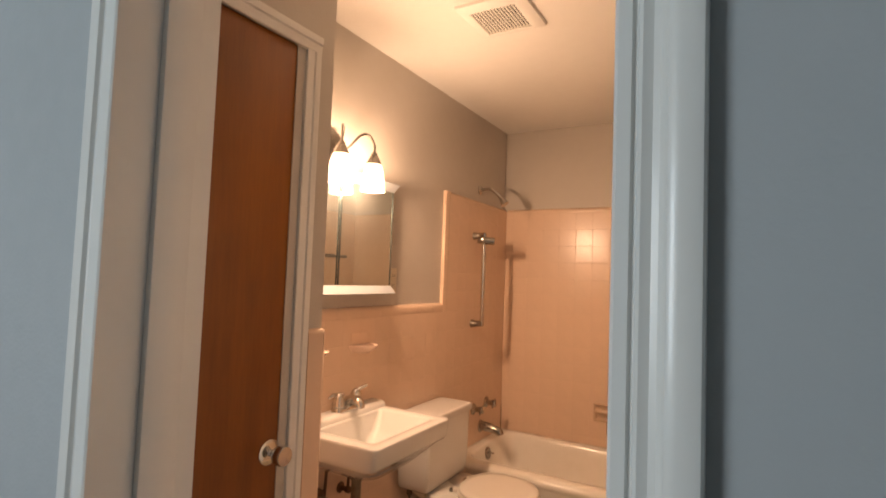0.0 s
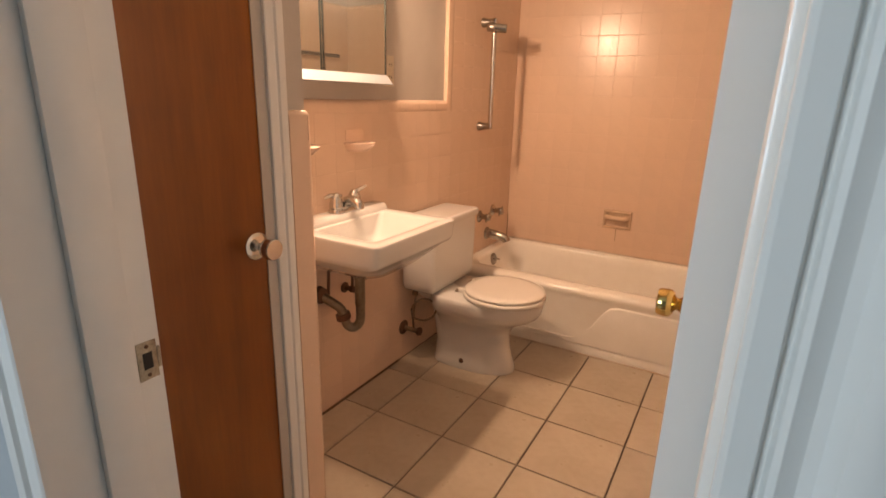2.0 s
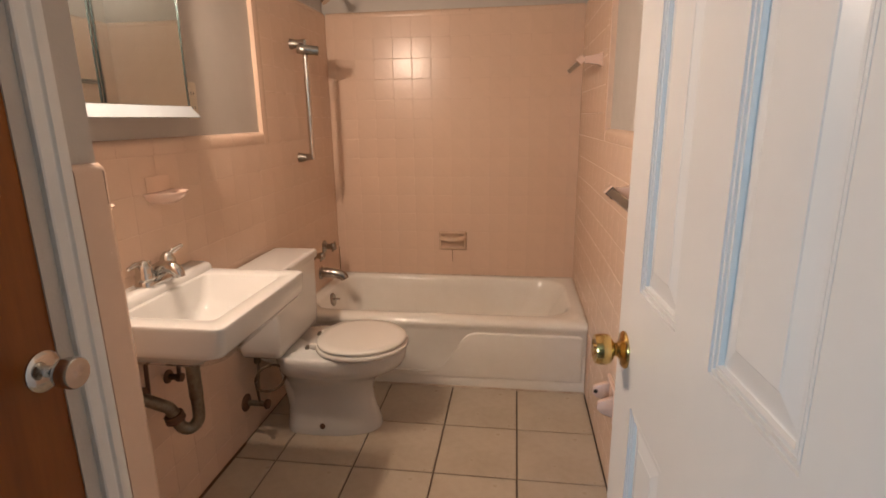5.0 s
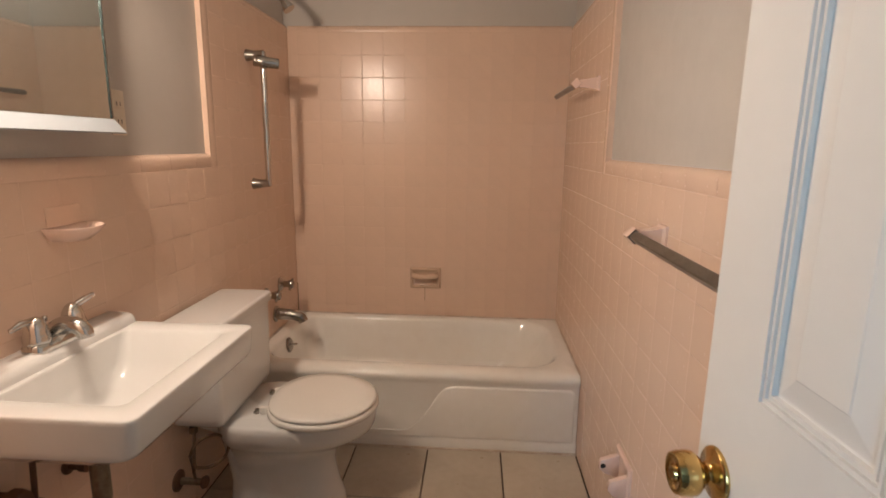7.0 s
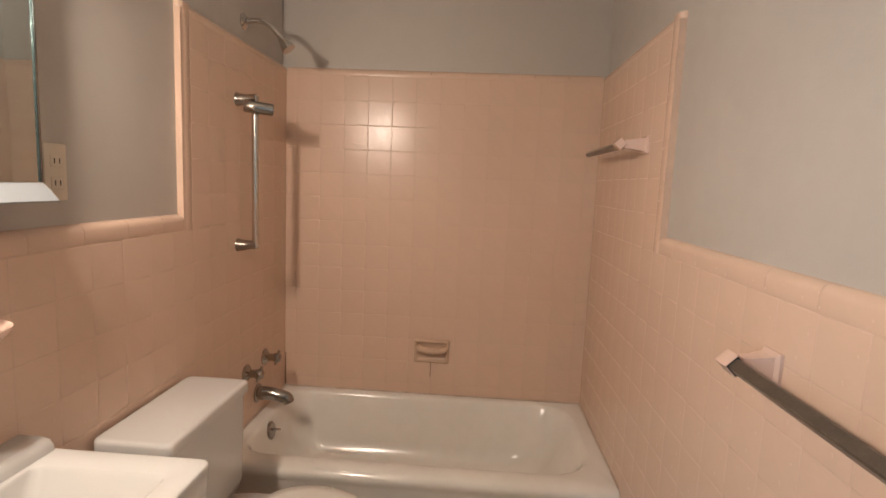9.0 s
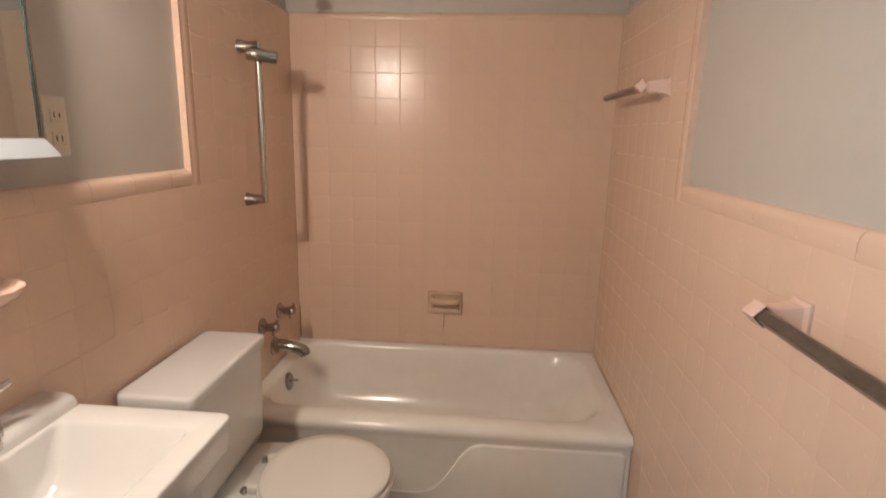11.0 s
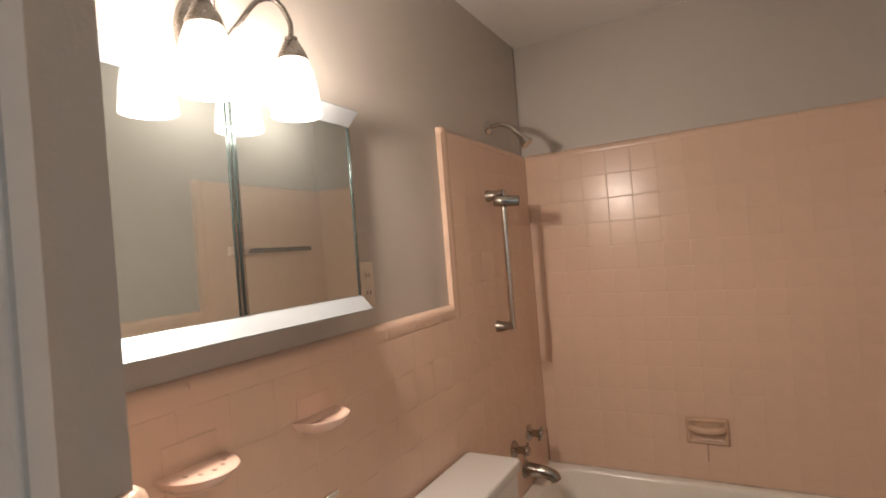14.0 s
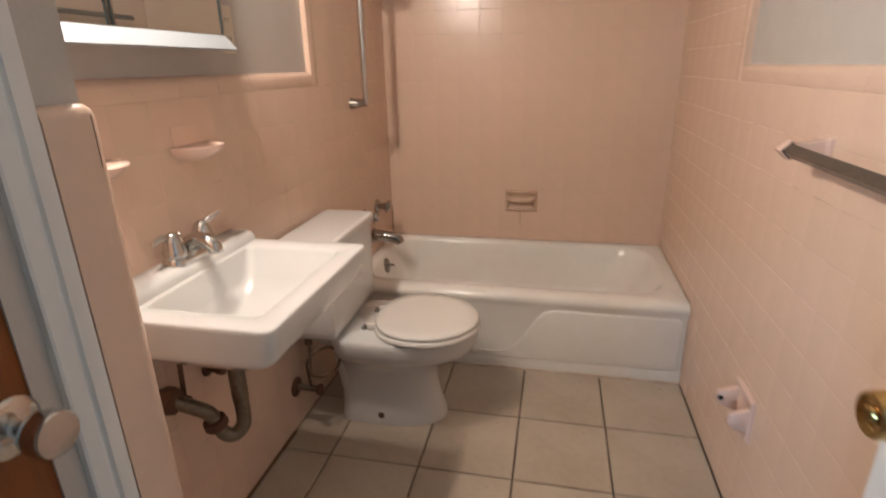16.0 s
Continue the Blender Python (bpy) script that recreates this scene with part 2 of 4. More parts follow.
def egg(cx, cy, front, back, half, z, n=40, e_front=2.0, e_back=2.6):
    """An egg outline: front reaches +x, back -x."""
    out = []
    for k in range(n):
        a = 2 * math.pi * k / n
        c, s = math.cos(a), math.sin(a)
        e = e_front if c > 0 else e_back
        x = (front if c > 0 else back) * math.copysign(abs(c) ** (2 / e), c)
        out.append((cx + x, cy + half * math.copysign(abs(s) ** (2 / e), s), z))
    return out


def extrude_profile(profile, a, b, m):
    """A closed profile in the local xy plane, drawn from local z = a to b."""
    rings = [[m @ Vector((x, y, z)) for x, y in profile] for z in (a, b)]
    return loft(rings)


# ---- the plan ----
W = 1.42            # clear width of the room between the tiled faces
TUB_Y = -0.72       # front of the tub
RET_Y = -2.168       # end wall of the closet
CLOSET_X = 0.322     # closet front
WALL_Y = -2.785      # room face of the entry wall
HALL_Y = -2.945      # hall face of the entry wall
CEIL = 2.40
PITCH = 0.1095
CAP_TOP = 1.232
SUR_TOP = 1.857
SUR_Y = -0.861
BED = 0.02          # how far the tiled face stands in front of the painted one
JAMB_L, JAMB_R, HEAD = 0.613, 1.3385, 2.04
HX0, HX1, HY0 = -2.40, 2.60, -5.60


def wall(name, lo, hi, mat=None, label=""):
    return part(name, box(lo, hi), mat or M_PAINT, None, label, kind="structure", category="wall", smooth=False)


part("floor", box((-0.2, HALL_Y, -0.12), (W + 0.2, 0.12, -0.006)), M_GROUT, None, "dark grout bed under beige ceramic floor tiles", "structure", "floor", smooth=False)
part("floor_hall", box((HX0 - 0.1, HY0 - 0.1, -0.12), (HX1 + 0.1, HALL_Y, 0.0)), M_HALLFLOOR, None, "brown wooden floor of the hall outside the bathroom", "structure", "floor", smooth=False)
part("ceiling", box((-0.2, WALL_Y, CEIL), (W + 0.2, 0.12, CEIL + 0.1)), M_CEIL, None, "smooth white painted bathroom ceiling", "structure", "ceiling", smooth=False)
part("ceiling_hall", box((HX0 - 0.1, HY0 - 0.1, CEIL), (HX1 + 0.1, WALL_Y, CEIL + 0.1)), M_CEIL, None, "white painted hall ceiling", "structure", "ceiling", smooth=False)
wall_left = wall("wall_left", (-0.14, RET_Y, -0.01), (-BED, 0.0, CEIL), label="grey painted wall above pink tiles at the sink")
wall_back = wall("wall_back", (-0.14, BED, -0.01), (W + 0.14, 0.12, CEIL), label="grey painted wall above the pink tiled tub surround")
wall_right = wall("wall_right", (W + BED, WALL_Y, -0.01), (W + 0.14, BED, CEIL), label="grey painted wall above pink tiles beside the door")
bm = box((-0.14, RET_Y - 0.1, -0.01), (CLOSET_X, RET_Y, CEIL))
wall_return = part("wall_closet_end", bm, M_PAINT, None, "grey painted end wall of the closet beside the sink", "structure", "wall", smooth=False)
bm = box((CLOSET_X - 0.1, RET_Y - 0.15, -0.01), (CLOSET_X, RET_Y - 0.1, CEIL))
box((CLOSET_X - 0.1, WALL_Y, 2.045), (CLOSET_X, RET_Y - 0.15, CEIL), bm=bm)
wall_closet = part("wall_closet_front", bm, M_PAINT, None, "grey painted wall round the brown closet door", "structure", "wall", smooth=False)
wall("wall_closet_back", (-0.14, WALL_Y, -0.01), (-0.04, RET_Y - 0.1, CEIL), label="plain inner wall of the closet")
bm = box((HX0 - 0.1, HALL_Y, -0.01), (JAMB_L - 0.02, WALL_Y, CEIL))
box((JAMB_R + 0.02, HALL_Y, -0.01), (HX1 + 0.1, WALL_Y, CEIL), bm=bm)
box((JAMB_L - 0.02, HALL_Y, HEAD + 0.02), (JAMB_R + 0.02, WALL_Y, CEIL), bm=bm)
wall_entry = part("wall_entry", bm, M_PAINT_HALL, None, "grey painted hall wall with the bathroom doorway", "structure", "wall", smooth=False)
bm = box((HX0 - 0.1, HY0 - 0.1, -0.01), (-0.85, HY0, CEIL))
box((0.05, HY0 - 0.1, -0.01), (HX1 + 0.1, HY0, CEIL), bm=bm)
box((-0.85, HY0 - 0.1, -0.01), (0.05, HY0, 0.9), bm=bm)
box((-0.85, HY0 - 0.1, 2.1), (0.05, HY0, CEIL), bm=bm)
part("wall_hall_window", bm, M_PAINT_HALL, None, "grey painted hall wall with a window opening", "structure", "wall", smooth=False)
wall("wall_hall_left", (HX0 - 0.1, HY0, -0.01), (HX0, HALL_Y, CEIL), M_PAINT_HALL, "grey painted wall at the end of the hall")
wall("wall_hall_side", (HX1, HY0, -0.01), (HX1 + 0.1, HALL_Y, CEIL), M_PAINT_HALL, "grey painted side wall of the hall")

# tile beds: the backing that the tiles stand on, proud of the painted wall
D = 0.0006          # depth of the joints


def bed(name, boxes, parent, label):
    bm = bmesh.new()
    for lo, hi in boxes:
        box(lo, hi, bm=bm)
    return part(name, bm, M_TILE_BED, parent, label, smooth=False)


bed_left = bed("tile_bed", [((-BED, RET_Y, 0), (-D, SUR_Y, CAP_TOP - 0.02)), ((-BED, SUR_Y, 0), (-D, BED, SUR_TOP - 0.02))], wall_left, "pink grout bed of the wall tiles")
bed_back = bed("tile_bed", [((-D, 0.0007, 0.2), (W + D, BED, SUR_TOP - 0.02))], wall_back, "pink grout bed of the wall tiles")
bed_right = bed("tile_bed", [((W + D, WALL_Y, 0), (W + BED, SUR_Y, CAP_TOP - 0.02)), ((W + D, SUR_Y, 0), (W + BED, BED, SUR_TOP - 0.02))], wall_right, "pink grout bed of the wall tiles")


# ---- trim, jambs and casings ----
def casing_profile(w, t=0.019):
    """A flat casing with a thin inner edge, two hollows between beads, and a thick rounded outer band."""
    return [(0, 0), (0, t * 0.50), (0.003, t * 0.60), (w * 0.20, t * 0.60), (w * 0.225, t * 0.42), (w * 0.26, t * 0.42), (w * 0.285, t * 0.66), (w * 0.33, t * 0.74),
            (w * 0.38, t * 0.66), (w * 0.44, t * 0.60), (w * 0.52, t * 0.64), (w * 0.58, t * 0.80), (w * 0.61, t * 0.98), (w * 0.66, t * 1.05), (w * 0.74, t * 1.08),
            (w * 0.90, t * 1.08), (w * 0.97, t * 1.02), (w, t * 0.88), (w, 0)]


def plain_profile(w, t):
    """A flat casing: thin inner edge, one soft step, and a rounded outer band."""
    return [(0, 0), (0, t * 0.55), (0.003, t * 0.66), (w * 0.42, t * 0.72), (w * 0.48, t * 0.64), (w * 0.52, t * 0.70), (w * 0.58, t * 0.94),
            (w * 0.90, t), (w * 0.97, t * 0.94), (w, t * 0.80), (w, 0)]


doorway = thing("door_1", (JAMB_L, HALL_Y, 0), "white painted frame of the bathroom doorway", "doorway")
tagged(doorway, kind="structure")
prof = casing_profile(0.066, 0.022)
left_prof = plain_profile(0.060, 0.022)
for name, m in (("casing", Matrix(((-1, 0, 0, JAMB_L + 0.004), (0, -1, 0, HALL_Y), (0, 0, 1, 0), (0, 0, 0, 1)))),
                ("casing", Matrix(((1, 0, 0, JAMB_R - 0.004), (0, -1, 0, HALL_Y), (0, 0, 1, 0), (0, 0, 0, 1))))):
    part(name, extrude_profile(left_prof if m[0][3] < 1 else prof, 0, HEAD, m), M_TRIM, doorway, angle=25)
part("casing", extrude_profile(prof, JAMB_L - 0.062, JAMB_R + 0.058, Matrix(((0, 0, 1, 0), (0, -1, 0, HALL_Y), (1, 0, 0, HEAD), (0, 0, 0, 1)))), M_TRIM, doorway, angle=25)
bm = box((JAMB_L - 0.02, HALL_Y - 0.002, 0), (JAMB_L, WALL_Y + 0.002, HEAD))
part("jamb", bm, M_TRIM, doorway, smooth=False)
part("jamb", box((JAMB_R, HALL_Y - 0.002, 0), (JAMB_R + 0.02, WALL_Y + 0.002, HEAD)), M_TRIM, doorway, smooth=False)
part("jamb", box((JAMB_L, HALL_Y - 0.002, HEAD), (JAMB_R, WALL_Y + 0.002, HEAD + 0.02)), M_TRIM, doorway, smooth=False)
STOP0, STOP1 = -2.886, WALL_Y - 0.040
part("stop", box((JAMB_L, STOP0, 0), (JAMB_L + 0.0135, STOP1, HEAD - 0.011), 0.002), M_TRIM, doorway)
part("stop", box((JAMB_R - 0.008, STOP0, 0), (JAMB_R, STOP1, HEAD - 0.011), 0.002), M_TRIM, doorway)
part("stop", box((JAMB_L, STOP0, HEAD - 0.011), (JAMB_R, STOP1, HEAD), 0.002), M_TRIM, doorway)
strike = part("strike_plate", box((JAMB_L, WALL_Y - 0.034, 0.840), (JAMB_L + 0.0018, WALL_Y - 0.004, 0.900), 0.0008), M_PLATE, doorway, "worn brass strike plate with chipped paint round it")
# No hole is cut: a thin dark plate paints the shade inside it.
part("latch_hole", box((JAMB_L + 0.0018, WALL_Y - 0.026, 0.857), (JAMB_L + 0.0024, WALL_Y - 0.012, 0.883)), M_RECESS_SHADE, strike, smooth=False)
for z in (0.8475, 0.8925):
    part("screw", lathe([(0.003, 0), (0.003, 0.001), (0.001, 0.0016)], axis_to((JAMB_L + 0.0018, WALL_Y - 0.019, z), (1, 0, 0)), 10), M_RUST, strike)
part("strike_lip", box((JAMB_L - 0.001, WALL_Y - 0.004, 0.853), (JAMB_L + 0.002, WALL_Y + 0.001, 0.887), 0.001), M_PLATE, strike)
part("threshold", box((JAMB_L, HALL_Y, -0.004), (JAMB_R, WALL_Y, 0.012), 0.004), M_TRIM, doorway)


# ---- bathroom door, standing open ----
def panel_door(w, h, t):
    """A six-panel door, hinge edge at the origin, lying along +y, its seen face at x = 0 and its back at x = t."""
    bm = bmesh.new()
    ys = [0, 0.118, 0.292, 0.398, 0.560, w]
    zs = [0, 0.235, 0.79, 0.995, 1.60, 1.70, 1.90, h]
    for i in range(5):
        for k in range(7):
            if not (i in (1, 3) and k in (1, 3, 5)):
                box((0, ys[i], zs[k]), (t, ys[i + 1], zs[k + 1]), bm=bm)
    bmesh.ops.remove_doubles(bm, verts=bm.verts[:], dist=1e-5)
    return bm, [(ys[i], ys[i + 1], zs[k], zs[k + 1]) for i in (1, 3) for k in (1, 3, 5)]


DOOR_W, DOOR_T = 0.668, 0.035
door = thing("door_2", (1.299, -2.765, 0.012), "white gloss six-panel bathroom door standing open against the tiled wall", "door")
door.rotation_euler = (0, 0, radians(2.6))
bm, openings = panel_door(DOOR_W, 2.02, DOOR_T)
slab = part("slab", bm, M_DOOR, door, local=True, smooth=False)
for y0, y1, z0, z1 in openings:
    bm = bmesh.new()
    steps = [(0.0, 0.0), (0.0005, 0.0035), (0.0032, 0.0038), (0.0037, 0.0014), (0.0074, 0.0014), (0.0079, 0.0050), (0.0104, 0.0052), (0.0109, 0.0030),
             (0.0146, 0.0030), (0.0152, 0.0088), (0.0176, 0.0092), (0.0460, 0.0040), (0.0475, 0.0030)]

    def rect(i, x):
        return [(x, y0 + i, z0 + i), (x, y1 - i, z0 + i), (x, y1 - i, z1 - i), (x, y0 + i, z1 - i)]
    loft([rect(i, d) for i, d in steps], False, True, bm)
    loft([rect(i, DOOR_T - d) for i, d in steps], False, True, bm)
    part("panel", bm, M_DOOR, door, local=True, angle=12)
for side, mat in ((-1, M_BRASS), (1, M_BRASS)):
    x = 0 if side < 0 else DOOR_T
    m = axis_to((x, DOOR_W - 0.047, 0.868), (side, 0, 0))
    knob = part("knob", lathe([(0.012, 0.0), (0.012, 0.018), (0.015, 0.021), (0.0225, 0.024), (0.0265, 0.029), (0.0275, 0.036), (0.0265, 0.047), (0.0245, 0.0525), (0.020, 0.0535), (0.017, 0.0515), (0.0105, 0.0515), (0.009, 0.0545), (0.004, 0.055)], m), mat, door, "polished brass round door knob", local=True, angle=50)
    part("rosette", lathe([(0.033, 0), (0.033, 0.003), (0.030, 0.006), (0.016, 0.009), (0.013, 0.014)], m, 28), mat, knob, local=True, angle=50)
part("latch", box((0.008, DOOR_W, 0.842), (0.027, DOOR_W + 0.0015, 0.894), 0.0005), M_BRASS, door, "brass latch plate", local=True)
for z in (0.16, 1.88):
    part("hinge", lathe([(0.007, -0.045), (0.007, 0.045)], pose(DOOR_T + 0.004, 0.004, z), 12), M_TRIM, door, "painted hinge knuckle", local=True)

# ---- closet ----
closet = thing("closet_door", (CLOSET_X - 0.03, -2.74, 0.01), "flat brown wood-veneer closet door, closed", "door")
part("slab", box((CLOSET_X - 0.045, -2.765, 0.012), (CLOSET_X - 0.003, -2.287, 2.021), 0.002), M_WOOD, closet)
m = axis_to((CLOSET_X - 0.003, -2.347, 0.888), (1, 0, 0))
knob = part("knob", lathe([(0.010, 0), (0.010, 0.020), (0.016, 0.028), (0.0225, 0.034), (0.0255, 0.046), (0.0265, 0.060), (0.024, 0.064), (0.010, 0.0645)], m), M_CHROME, closet, "polished chrome closet knob", angle=50)
part("rosette", lathe([(0.034, 0), (0.034, 0.003), (0.030, 0.006), (0.014, 0.008)], m, 28), M_CHROME, knob, angle=50)
trim = thing("closet_door_trim", (CLOSET_X, RET_Y - 0.1, 0), "white painted moulding round the closet door", "trim")
tagged(trim, kind="structure")
prof = plain_profile(0.052, 0.016)
part("side_trim", extrude_profile(prof, 0, 2.022, Matrix(((0, 1, 0, CLOSET_X), (1, 0, 0, -2.288), (0, 0, 1, 0), (0, 0, 0, 1)))), M_TRIM, trim, angle=25)
part("head_trim", extrude_profile(prof, WALL_Y, -2.232, Matrix(((0, 1, 0, CLOSET_X), (0, 0, 1, 0), (1, 0, 0, 2.022), (0, 0, 0, 1)))), M_TRIM, trim, angle=25)
part("jamb", box((CLOSET_X - 0.1, -2.286, 0), (CLOSET_X, RET_Y - 0.1, 2.022)), M_TRIM, trim, smooth=False)

# ---- bathtub ----
tub = thing("bathtub", (W / 2, TUB_Y / 2, 0), "white enamelled alcove bathtub with a raised apron panel", "bathtub")
RIM = 0.352
rings = []
for z, dy in ((0.0, 0.006), (0.03, 0.004), (0.045, 0.010), (0.06, 0.0125), (0.29, 0.0115), (0.305, 0.006), (0.32, 0.0), (0.333, 0.002), (0.342, 0.010), (RIM, 0.024)):
    rings.append(rrect(0.0, W, TUB_Y + dy, -0.001, z, 0.006))
cr = (0.16, 0.10, 0.10, 0.17)
for x0, x1, y0, y1, z, k in ((0.050, 1.368, -0.640, -0.028, RIM, 1), (0.056, 1.360, -0.632, -0.035, RIM - 0.004, 1), (0.062, 1.348, -0.622, -0.042, RIM - 0.018, 1),
                             (0.070, 1.325, -0.612, -0.052, RIM - 0.06, 1), (0.105, 1.24, -0.585, -0.085, 0.14, 0.9), (0.155, 1.19, -0.565, -0.105, 0.09, 0.85),
                             (0.19, 1.14, -0.53, -0.14, 0.068, 0.8), (0.25, 1.07, -0.47, -0.20, 0.062, 0.6)):
    rings.append(rrect(x0, x1, y0, y1, z, 0.1, 6, tuple(c * k for c in cr)))
part("shell", loft(rings), M_ENAMEL, tub, angle=60)
line = [(0.04, 0.075), (0.66, 0.075), (0.71, 0.082), (0.745, 0.105), (0.775, 0.145), (0.835, 0.245), (0.865, 0.275), (0.905, 0.286), (1.385, 0.286), (1.400, 0.276), (1.404, 0.25), (1.404, 0.052), (0.04, 0.052)]
bm = bmesh.new()
mid = Vector((0.8, 0.15))


def shrink(k, y):
    return [(mid.x + (x - mid.x) * (1 - k * 1.2), TUB_Y + y, mid.y + (z - mid.y) * (1 - k * 5 * (z > 0.08))) for x, z in line]


loft([shrink(0, 0.020), shrink(0, 0.0112), shrink(0.003, 0.0100), shrink(0.008, 0.0060), shrink(0.011, 0.0052)], bm=bm)
part("apron_panel", bm, M_ENAMEL, tub, "raised enamel panel on the tub front", angle=50)
m = axis_to((0.070, -0.355, 0.296), (1, 0, 0.12))
overflow = part("overflow_plate", lathe([(0.038, -0.006), (0.038, 0.003), (0.032, 0.009), (0.012, 0.011)], m, 28), M_NICKEL, tub, "tarnished chrome overflow plate")
part("trip_lever", tube([m @ Vector(q) for q in ((0, 0, 0.006), (0.004, 0.002, 0.022), (0.016, -0.004, 0.034))], 0.0055, 8), M_OLDCHROME, overflow)
part("drain", lathe([(0.028, 0.0), (0.028, 0.003), (0.018, 0.004)], pose(0.26, -0.34, 0.0645), 24), M_CHROME, tub, "chrome drain in the tub floor")

caulk = thing("tub_caulk", (W / 2, 0, RIM), "cream caulk line with brown mould spots along the tub", "caulk")
bm = box((0.0, -0.006, RIM - 0.002), (W, 0.0, RIM + 0.006), 0.0025)
box((0.0, TUB_Y + 0.02, RIM - 0.002), (0.006, -0.006, RIM + 0.006), 0.0025, bm=bm)
box((W - 0.006, TUB_Y + 0.02, RIM - 0.002), (W, -0.006, RIM + 0.006), 0.0025, bm=bm)
box((0.0, TUB_Y - 0.005, -0.005), (W, TUB_Y + 0.012, 0.004), 0.002, bm=bm)
part("bead", bm, M_CAULK, caulk)
bm = bmesh.new()
for k in range(10):
    z0 = RIM + 0.006 + k * 0.016
    r = 0.0022 * (1 - k / 14) + 0.0006
    tube([(0.002, -0.002, z0), (0.0022, -0.0022, z0 + 0.0165)], r, 6, bm)
part("mould", bm, M_STAIN, caulk, "brown mould line in the corner joint")

# ---- tub faucet ----
faucet = thing("tub_faucet", (0, -0.29, 0.5), "old chrome tub spout with two cross handles on the tiled wall", "faucet")
for name, y, z in (("valve", -0.252, 0.578), ("valve", -0.438, 0.572)):
    v = part(name, lathe([(0.036, 0), (0.036, 0.004), (0.024, 0.013), (0.016, 0.018), (0.016, 0.040), (0.019, 0.044), (0.020, 0.064), (0.016, 0.070), (0.004, 0.072)], axis_to((0, y, z), (1, 0, 0)), 20), M_OLDCHROME, faucet, "old chrome valve stem and flange", angle=50)
    bm = bmesh.new()
    for a in range(4):
        d = Vector((0, math.cos(math.radians(45 + 90 * a)), math.sin(math.radians(45 + 90 * a))))
        tube([Vector((0.056, y, z)) + d * 0.008, Vector((0.056, y, z)) + d * 0.033], lambda s: 0.0075 - 0.0015 * s, 8, bm)
    part("cross_handle", bm, M_OLDCHROME, v)
part("spout", tube([(0.0, -0.325, 0.445), (0.03, -0.325, 0.446), (0.08, -0.322, 0.441), (0.122, -0.318, 0.428), (0.134, -0.318, 0.408)], lambda s: 0.030 - 0.006 * s, 18, smooth=4), M_OLDCHROME, faucet, "old chrome tub spout", angle=60)
part("spout_flange", lathe([(0.040, 0), (0.040, 0.004), (0.031, 0.010)], axis_to((0, -0.325, 0.445), (1, 0, 0)), 24), M_OLDCHROME, faucet)

# ---- shower head and slide bar ----
shower = thing("shower_head", (-BED, -0.40, 1.932), "chrome shower arm with a small cone shower head", "shower head")
part("flange", lathe([(0.030, 0), (0.030, 0.004), (0.017, 0.014), (0.012, 0.016)], axis_to((-BED, -0.40, 1.932), (1, 0, 0)), 24), M_CHROME, shower)
part("arm", tube([(-0.015, -0.40, 1.932), (0.04, -0.40, 1.936), (0.085, -0.40, 1.916), (0.122, -0.40, 1.878)], 0.0095, 12, smooth=5), M_CHROME, shower)
part("head", lathe([(0.010, 0), (0.013, 0.008), (0.013, 0.018), (0.017, 0.024), (0.026, 0.052), (0.027, 0.060), (0.022, 0.061)], axis_to((0.119, -0.40, 1.882), (0.62, 0, -0.8)), 24), M_CHROME, shower)
bar = thing("slide_bar", (0, -0.50, 1.37), "chrome hand-shower slide bar fixed to the pink tiles", "slide bar")
for z in (1.632, 1.098):
    part("bracket", tube([(0.0, -0.50, z), (0.022, -0.50, z), (0.045, -0.50, z + 0.002), (0.072, -0.50, z + 0.004)], lambda s: 0.025 - 0.008 * min(1, s * 1.6), 18, smooth=3), M_OLDCHROME, bar, "chrome wall bracket", angle=60)
part("rail", lathe([(0.0125, 0), (0.0125, 0.556)], pose(0.068, -0.50, 1.09), 16), M_CHROME, bar, "chrome vertical rail")
part("slider", lathe([(0.018, 0), (0.022, 0.004), (0.0225, 0.05), (0.021, 0.100), (0.017, 0.103), (0.015, 0.094)], axis_to((0.040, -0.535, 1.606), (0.9, 0.42, -0.08)), 20), M_OLDCHROME, bar, "chrome sliding hand-shower holder", angle=50)

# ---- soap dish in the back wall ----
def dish_recessed(x0, x1, z0, z1):
    t = thing("soap_dish", ((x0 + x1) / 2, 0, z0), "beige recessed ceramic soap dish with a grab lip", "soap dish")
    bm = bmesh.new()
    f = 0.016

    def fr(i, y):
        return [(x0 + i, y, z0 + i), (x1 - i, y, z0 + i), (x1 - i, y, z1 - i), (x0 + i, y, z1 - i)]
    loft([fr(-0.002, 0), fr(-0.002, -0.010), fr(0.003, -0.017), fr(0.010, -0.0175), fr(f - 0.003, -0.014), fr(f - 0.001, -0.006), fr(f + 0.003, -0.003)], False, True, bm)
    part("frame", bm, M_SOAP, t)
    xm, zm = (x0 + x1) / 2, z0 + 0.045
    part("grab_lip", tube([(x0 + 0.018, -0.008, zm + 0.026), (x0 + 0.026, -0.036, zm + 0.025), (xm, -0.050, zm + 0.022), (x1 - 0.026, -0.036, zm + 0.025), (x1 - 0.018, -0.008, zm + 0.026)], 0.0145, 12, smooth=5), M_SOAP, t)
    return t


M_SOAP = material("beige_ceramic", (0.64, 0.46, 0.33), 0.2, coat=0.3, vary=0.12, scale=14, bump=0.0002)
dish_recessed(0.632, 0.790, 0.515, 0.622)
stain = thing("crack_stain", (0.708, 0, 0.46), "dark hairline crack in the grout under the soap dish", "crack")
part("crack", tube([(0.7075, -0.0005, 0.511), (0.708, -0.0005, 0.48), (0.7072, -0.0005, 0.44)], 0.0013, 6), M_STAIN, stain)

